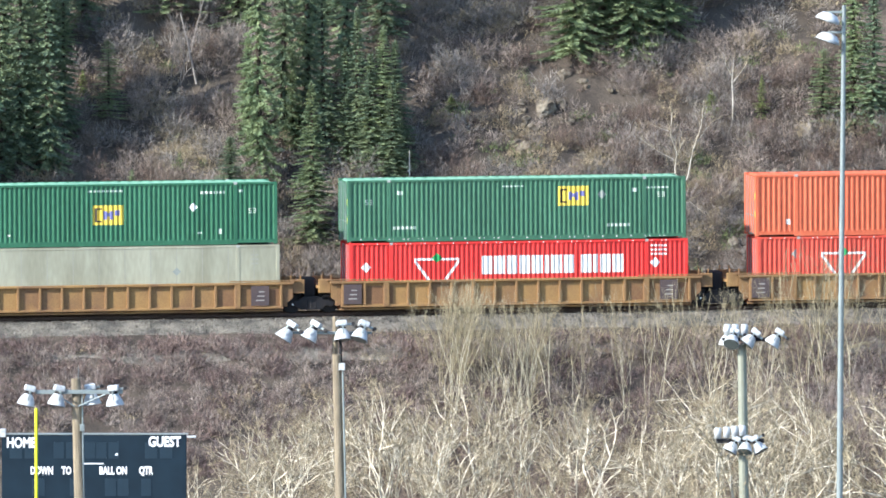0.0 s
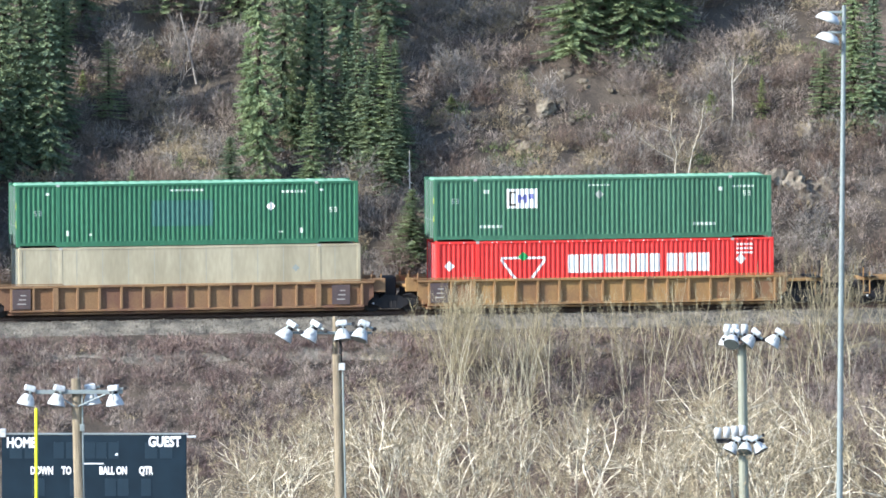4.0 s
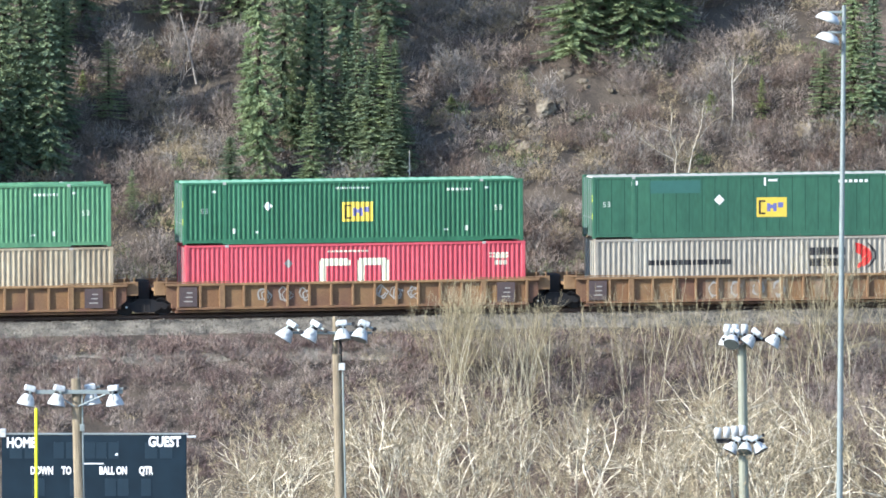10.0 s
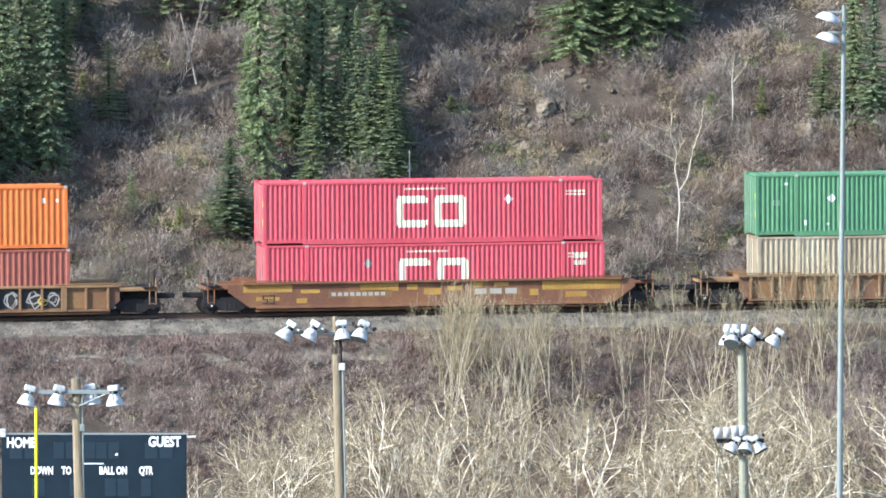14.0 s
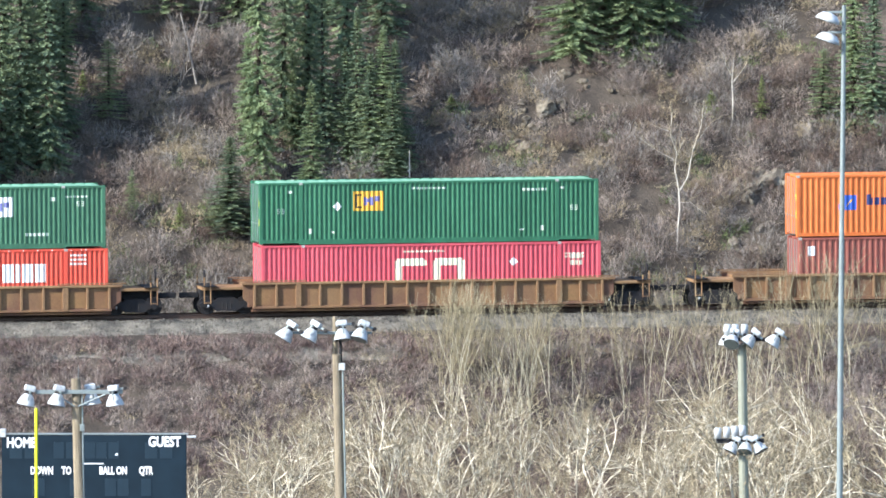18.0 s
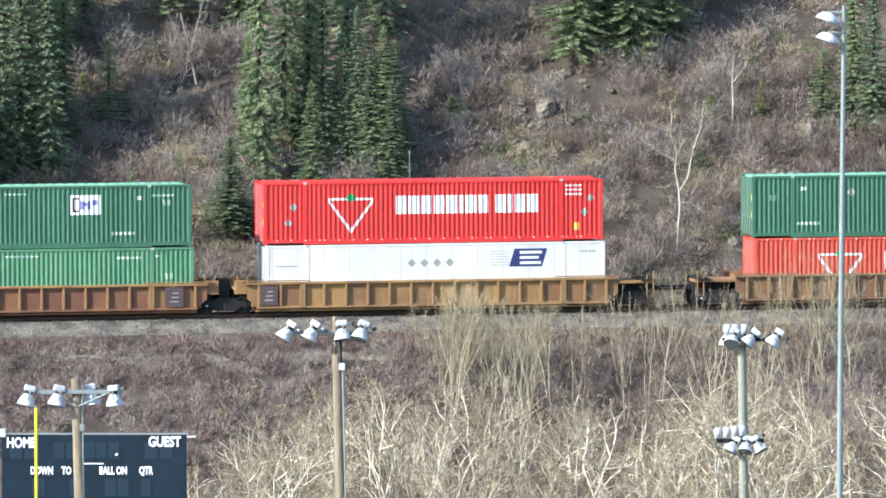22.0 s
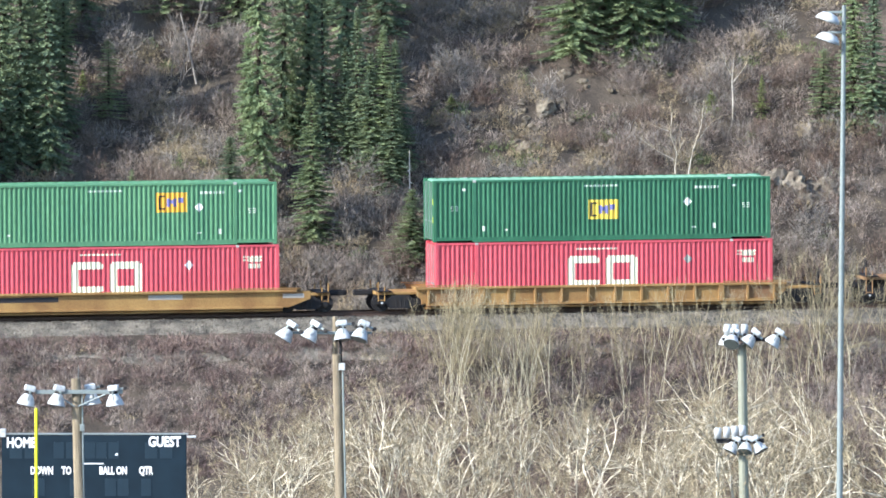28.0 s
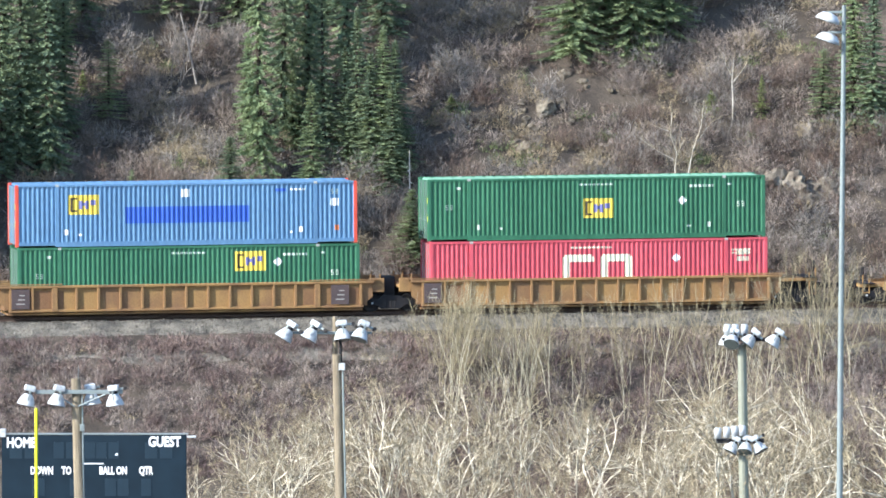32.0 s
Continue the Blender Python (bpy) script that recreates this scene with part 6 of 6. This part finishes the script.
# ---- sports field fixtures ----
def lamp_head(parent, x, y, z, tilt, turn=0.0, size=0.33, nod=0.0):
    """A floodlight: a ballast box over a bell-shaped reflector with a glass front."""
    m = pose(x, y, z) @ Matrix.Rotation(turn, 4, "Z") @ Matrix.Rotation(nod, 4, "X") @ Matrix.Rotation(tilt, 4, "Y")
    bm = bmesh.new()
    prof = [(0.1, 0.09), (0.06, 0.15), (-0.05, 0.22), (-0.18, 0.28), (-0.3, 0.31), (-0.33, 0.335)]
    add_tube(bm, [(0, 0, a * size / 0.33) for a, _ in prof], [r * size / 0.33 for _, r in prof], 16)
    head = part("floodlight", bm, LAMP_WHITE, parent, "white floodlight reflector", m, True)
    part("lens", tube([(0, 0, -0.332 * size / 0.33), (0, 0, -0.345 * size / 0.33)], [0.31 * size / 0.33, 0.29 * size / 0.33], 16), LAMP_IN, head, "glass lens")
    k = size / 0.33
    part("neck", tube([(0, 0, 0.04 * k), (0, 0, 0.2 * k)], [0.14 * k, 0.12 * k], 10), STEEL_DARK, head, "dark lamp neck")
    part("ballast_box", box(-0.19 * k, 0.19 * k, -0.15 * k, 0.15 * k, 0.17 * k, 0.38 * k, 0.03), LAMP_WHITE, head, "white ballast box")
    bm = bmesh.new()
    add_box(bm, -0.03 * k, 0.03 * k, -0.36 * k, 0.36 * k, 0.13 * k, 0.18 * k)
    for y in (-0.36, 0.36):
        add_box(bm, -0.025 * k, 0.025 * k, (y - 0.015) * k, (y + 0.015) * k, -0.16 * k, 0.18 * k)
    add_box(bm, 0.1 * k, 0.42 * k, -0.04 * k, 0.04 * k, 0.2 * k, 0.27 * k)
    part("yoke", bm, GALV, head, "galvanised mounting yoke")
    part("hinge", tube([(0.42 * k, -0.06 * k, 0.235 * k), (0.42 * k, 0.06 * k, 0.235 * k)], [0.07 * k, 0.07 * k], 10), STEEL_DARK, head, "dark hinge")


def wooden_light_pole():
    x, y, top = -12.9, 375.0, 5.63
    root = tagged(new("light_pole"), "weathered wooden pole with a crossarm of four white floodlights", "light pole", "sports field light poles")
    root.location = (x, y, -7)
    h = top + 7
    part("pole", tube([(0.2, 0, -0.5), (0.1, 0, h - 4.3), (-0.03, 0, h)], [0.24, 0.19, 0.165], 14), POLE_WOOD, root)
    part("crossarm", box(-1.45, 1.63, -0.26, -0.18, h - 0.53, h - 0.39, 0.01), GALV, root, "galvanised steel crossarm")
    bm = bmesh.new()
    for a, b in ((-0.75, -0.05), (1.05, 0.05)):
        add_tube(bm, [(a, -0.23, h - 0.53), (b, -0.2, h - 0.98)], [0.028, 0.028], 6)
    part("brace", bm, GALV, root)
    part("junction_box", box(0.12, 0.28, -0.25, -0.1, h - 1.85, h - 1.6, 0.01), GALV, root)
    part("conduit", tube([(0.2, -0.1, h - 0.5), (0.24, -0.1, h - 4), (0.55, -0.1, 0.2)], [0.03, 0.03, 0.03], 6), GALV, root)
    for dx, tilt in ((-1.7, 0.25), (-0.65, 0.2), (0.5, -0.15), (1.33, -0.1)):
        lamp_head(root, dx, -0.24 if dx < 0 or dx > 1 else 0.3, h - 0.6, tilt, random.uniform(-0.4, 0.4))
    bm = bmesh.new()
    add_tube(bm, [(0.05, 0.1, h - 0.1), (0.07, 0.1, h + 0.45)], [0.012, 0.008], 5)
    part("lightning_rod", bm, GALV, root)


def wooden_light_pole_two():
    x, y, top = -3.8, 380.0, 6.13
    root = tagged(new("light_pole"), "wooden pole with a steel top bracket of four white floodlights", "light pole", "sports field light poles")
    root.location = (x, y, -7)
    h = top + 7
    part("pole", tube([(0.28, 0, -0.5), (0.1, 0, h - 4), (0.0, 0, h)], [0.2, 0.165, 0.15], 14), POLE_WOOD, root)
    part("mast", tube([(0.16, 0.1, h - 0.6), (0.14, 0.1, h + 0.75)], [0.05, 0.05], 8), STEEL_DARK, root)
    part("crossarm", box(-1.75, 1.25, 0.05, 0.13, h + 0.72, h + 0.82, 0.01), GALV, root)
    part("mast", tube([(-0.05, 0.25, h - 0.1), (-0.05, 0.25, h + 1.35)], [0.1, 0.09], 8), POLE_WOOD, root)
    part("junction_box", box(0.08, 0.3, -0.2, 0.0, h - 0.55, h - 0.3, 0.01), LAMP_WHITE, root)
    part("conduit", tube([(0.22, -0.1, h - 0.5), (0.3, -0.1, h - 4), (0.45, -0.1, 0.2)], [0.035, 0.035, 0.035], 6), GALV, root)
    for dx, tilt in ((-1.72, 0.55), (-0.85, 0.45), (0.2, -0.05), (0.9, 0.4)):
        lamp_head(root, dx, -0.1, h + 0.85, tilt, random.uniform(-0.3, 0.3), 0.33, -0.25)


def steel_light_pole():
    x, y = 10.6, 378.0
    root = tagged(new("light_pole"), "galvanised steel pole with two tiers of white floodlights", "light pole", "sports field light poles")
    root.location = (x, y, -7)
    h = 6.63 + 7
    part("pole", tube([(0.2, 0, -0.3), (0.05, 0, h - 3), (0.0, 0, h)], [0.19, 0.17, 0.155], 12), POLE_STEEL, root)
    part("crossarm", box(-0.7, 1.4, -0.1, 0.1, h + 0.12, h + 0.24, 0.02), STEEL_DARK, root)
    part("crossarm", box(-0.9, 0.8, -0.2, 0.2, h - 3.5, h - 3.36, 0.02), STEEL_DARK, root)
    for dx, dy, tilt, nod in ((-0.32, -0.3, 0.25, -0.75), (0.34, -0.2, 0.7, -0.2), (1.2, -0.2, 0.6, -0.1), (-0.5, 0.3, 0.1, 0.0)):
        lamp_head(root, dx, dy, h + 0.25, tilt, 0.0, 0.3, nod)
    for dx, dy, tilt, nod in ((-0.3, -0.25, 0.5, -0.2), (0.15, -0.3, 0.2, -0.5), (0.55, -0.25, -0.5, -0.3)):
        lamp_head(root, dx, dy, h - 3.55, tilt, 0.0, 0.28, nod)
    can = finish(tube([(0, 0, -0.18), (0, 0, 0.16), (0, 0, 0.2)], [0.13, 0.13, 0.1], 12), "ballast_can", LAMP_WHITE, True)
    for k, dx in enumerate((-0.85, -0.53, -0.25, 0.02)):
        child("ballast_can", can, root, pose(dx, -0.2, h - 3.15 + 0.03 * k), "white cylindrical ballast can")
    for dx in (-0.5, -0.22, 0.1):
        child("ballast_can", can, root, pose(dx, 0.25, h + 0.5), "white cylindrical ballast can")


def tall_light_pole():
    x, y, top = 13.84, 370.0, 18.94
    root = tagged(new("light_pole"), "tall tapered galvanised pole with two hooded floodlights", "light pole", "sports field light poles")
    root.location = (x, y, -7)
    h = top + 7
    part("pole", tube([(-0.1, 0, -0.3), (-0.04, 0, h * 0.5), (0.04, 0, h * 0.9), (0.06, 0, h)], [0.13, 0.1, 0.08, 0.07], 14), GALV, root)
    for dz in (0.05, 0.75):
        part("bracket", box(-0.5, 0.1, -0.05, 0.05, h - dz - 0.22, h - dz - 0.14, 0.01), GALV, root)
        m = pose(-0.5, -0.1, h - dz - 0.45)
        bm = bmesh.new()
        prof = [(0.26, 0.1), (0.22, 0.26), (0.1, 0.38), (-0.04, 0.45)]
        add_tube(bm, [(0, 0, a) for a, _ in prof], [r for _, r in prof], 18)
        hd = part("floodlight", bm, LAMP_WHITE, root, "white hooded floodlight", m @ Matrix.Rotation(0.35, 4, "Y"), True)
        part("lens", tube([(0, 0, -0.042), (0, 0, -0.06)], [0.43, 0.4], 18), LAMP_IN, hd, "glass lens")


def text_mesh(body, size, mat, name):
    cu = bpy.data.curves.new("word", "FONT")
    cu.body, cu.size, cu.extrude, cu.resolution_u = body, size, 0.004, 3
    cu.offset = 0.02
    ob = bpy.data.objects.new("word", cu)
    scene.collection.objects.link(ob)
    bpy.context.view_layer.update()
    me = bpy.data.meshes.new_from_object(ob.evaluated_get(bpy.context.evaluated_depsgraph_get()))
    bpy.data.objects.remove(ob)
    bpy.data.curves.remove(cu)
    me.name = name
    me.materials.clear()
    me.materials.append(mat)
    return me


def scoreboard():
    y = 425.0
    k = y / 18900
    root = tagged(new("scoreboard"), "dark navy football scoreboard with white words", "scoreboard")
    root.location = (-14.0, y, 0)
    left, right, top, low = -3.62, 3.76, -0.14, -3.3
    part("panel", box(left, right, 0.0, 0.3, low, top, 0.02), BOARD_PAINT, root)
    part("frame", box(left - 0.06, right + 0.06, -0.03, 0.33, top, top + 0.05), GALV, root)
    part("corner_cap", box(left - 0.2, left + 0.18, -0.06, 0.35, top - 0.1, top + 0.22, 0.02), LAMP_WHITE, root, "white corner cap")
    part("bracket", box(right + 0.02, right + 0.38, 0.0, 0.08, top - 0.12, top - 0.04, 0.01), LAMP_WHITE, root)
    for x in (left + 1.0, right - 1.0):
        part("post", box(x - 0.12, x + 0.12, 0.32, 0.56, -7.2, low + 1.5), GALV, root)
    for x0, w in ((-3.3, 0.5), (-2.7, 0.5), (-1.55, 0.42), (-1.05, 0.42), (-0.3, 0.42), (0.15, 0.42), (0.65, 0.42), (2.1, 0.5), (2.7, 0.5)):
        part("digit_window", box(x0, x0 + w, -0.012, 0.02, top - 0.95, top - 0.3), BOARD_DARK, root, "dark unlit digit window")
    for x0, w in ((-2.4, 0.5), (-0.9, 0.45), (0.5, 0.45), (1.0, 0.45), (1.95, 0.4)):
        part("digit_window", box(x0, x0 + w, -0.012, 0.02, top - 2.45, top - 1.75), BOARD_DARK, root, "dark unlit digit window")
    for body, x, z, size, wide in (("HOME", -3.42, top - 0.5, 0.56, 1.17), ("GUEST", 2.24, top - 0.46, 0.56, 1.3), ("DOWN", -2.47, top - 1.57, 0.42, 0.9), ("TO GO", -1.22, top - 1.57, 0.42, 0.9), ("BALL ON", 0.28, top - 1.57, 0.42, 1.1), ("QTR", 1.87, top - 1.57, 0.42, 0.57)):
        me = text_mesh(body, size, BOARD_WHITE, "word")
        xs = [v.co.x for v in me.vertices]
        child("word", me, root, pose(x, -0.02, z, 90) @ Matrix.Diagonal((wide / (max(xs) - min(xs)), 1, 1, 1)), "white painted word " + body)
    part("lamp", box(0.93, 1.02, -0.04, 0.0, top - 0.83, top - 0.74), BOARD_WHITE, root, "small white spot")
    part("stencil_line", box(-0.34, 0.46, -0.02, 0.0, top - 1.18, top - 1.13), BOARD_WHITE, root, "line of tiny white bars")


def goal_upright():
    root = tagged(new("goal_post"), "slim bright yellow goal post upright", "goal post")
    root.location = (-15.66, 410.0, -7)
    part("upright", tube([(0, 0, 3.0), (0, 0, 9.02)], [0.06, 0.06], 10), UPRIGHT, root)
    part("crossbar", tube([(0, 0, 3.0), (-5.6, 0, 3.0)], [0.08, 0.08], 10), UPRIGHT, root)
    part("upright", tube([(-5.6, 0, 3.0), (-5.6, 0, 9.52)], [0.06, 0.06], 10), UPRIGHT, root)
    part("stem", tube([(-2.8, 0, 3.0), (-2.8, 0.6, 2.4), (-2.8, 0.7, 0.0)], [0.09, 0.1, 0.1], 10), UPRIGHT, root)


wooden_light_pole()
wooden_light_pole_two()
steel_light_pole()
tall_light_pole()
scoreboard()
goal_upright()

# ---- what moves ----
STRETCH = 1.0089     # the cars are this much longer than their nominal lengths


def run(t):
    """How far the train has come along the line, in metres."""
    k = t / 32.0
    return 371.076 * k - 0.413 * k * k + 1.324 * k ** 3


def motions():
    times = [0.0, 4.0, 8.0, 12.0, 16.0, 20.0, 24.0, 28.0, 31.0, 31.6]
    for thing, s, z in TRAIN:
        back = 0.0 if z == 0 else 0.07      # the boxes stand a little further along than their cars' middles
        if z == 0:
            thing.scale = (STRETCH, 1, 1)
        rows = [(t, line_pose((s + run(t)) * STRETCH + back) @ pose(0, 0, z)) for t in times]
        rows.append((32.0, line_pose((s + run(31.97)) * STRETCH + back) @ pose(0, 0, z)))
        walk(thing, rows)
    # every axle rolls without slipping, keyed at each picture
    turn = [(i / FPS, Matrix.Rotation((run(min(i / FPS, 31.97)) / 0.42) % (2 * math.pi), 4, "Y")) for i in range(frame(32.0))]
    for axle in WHEELS:
        at = Matrix.Translation(axle.location)
        walk(axle, [(t, at @ m) for t, m in turn])


motions()
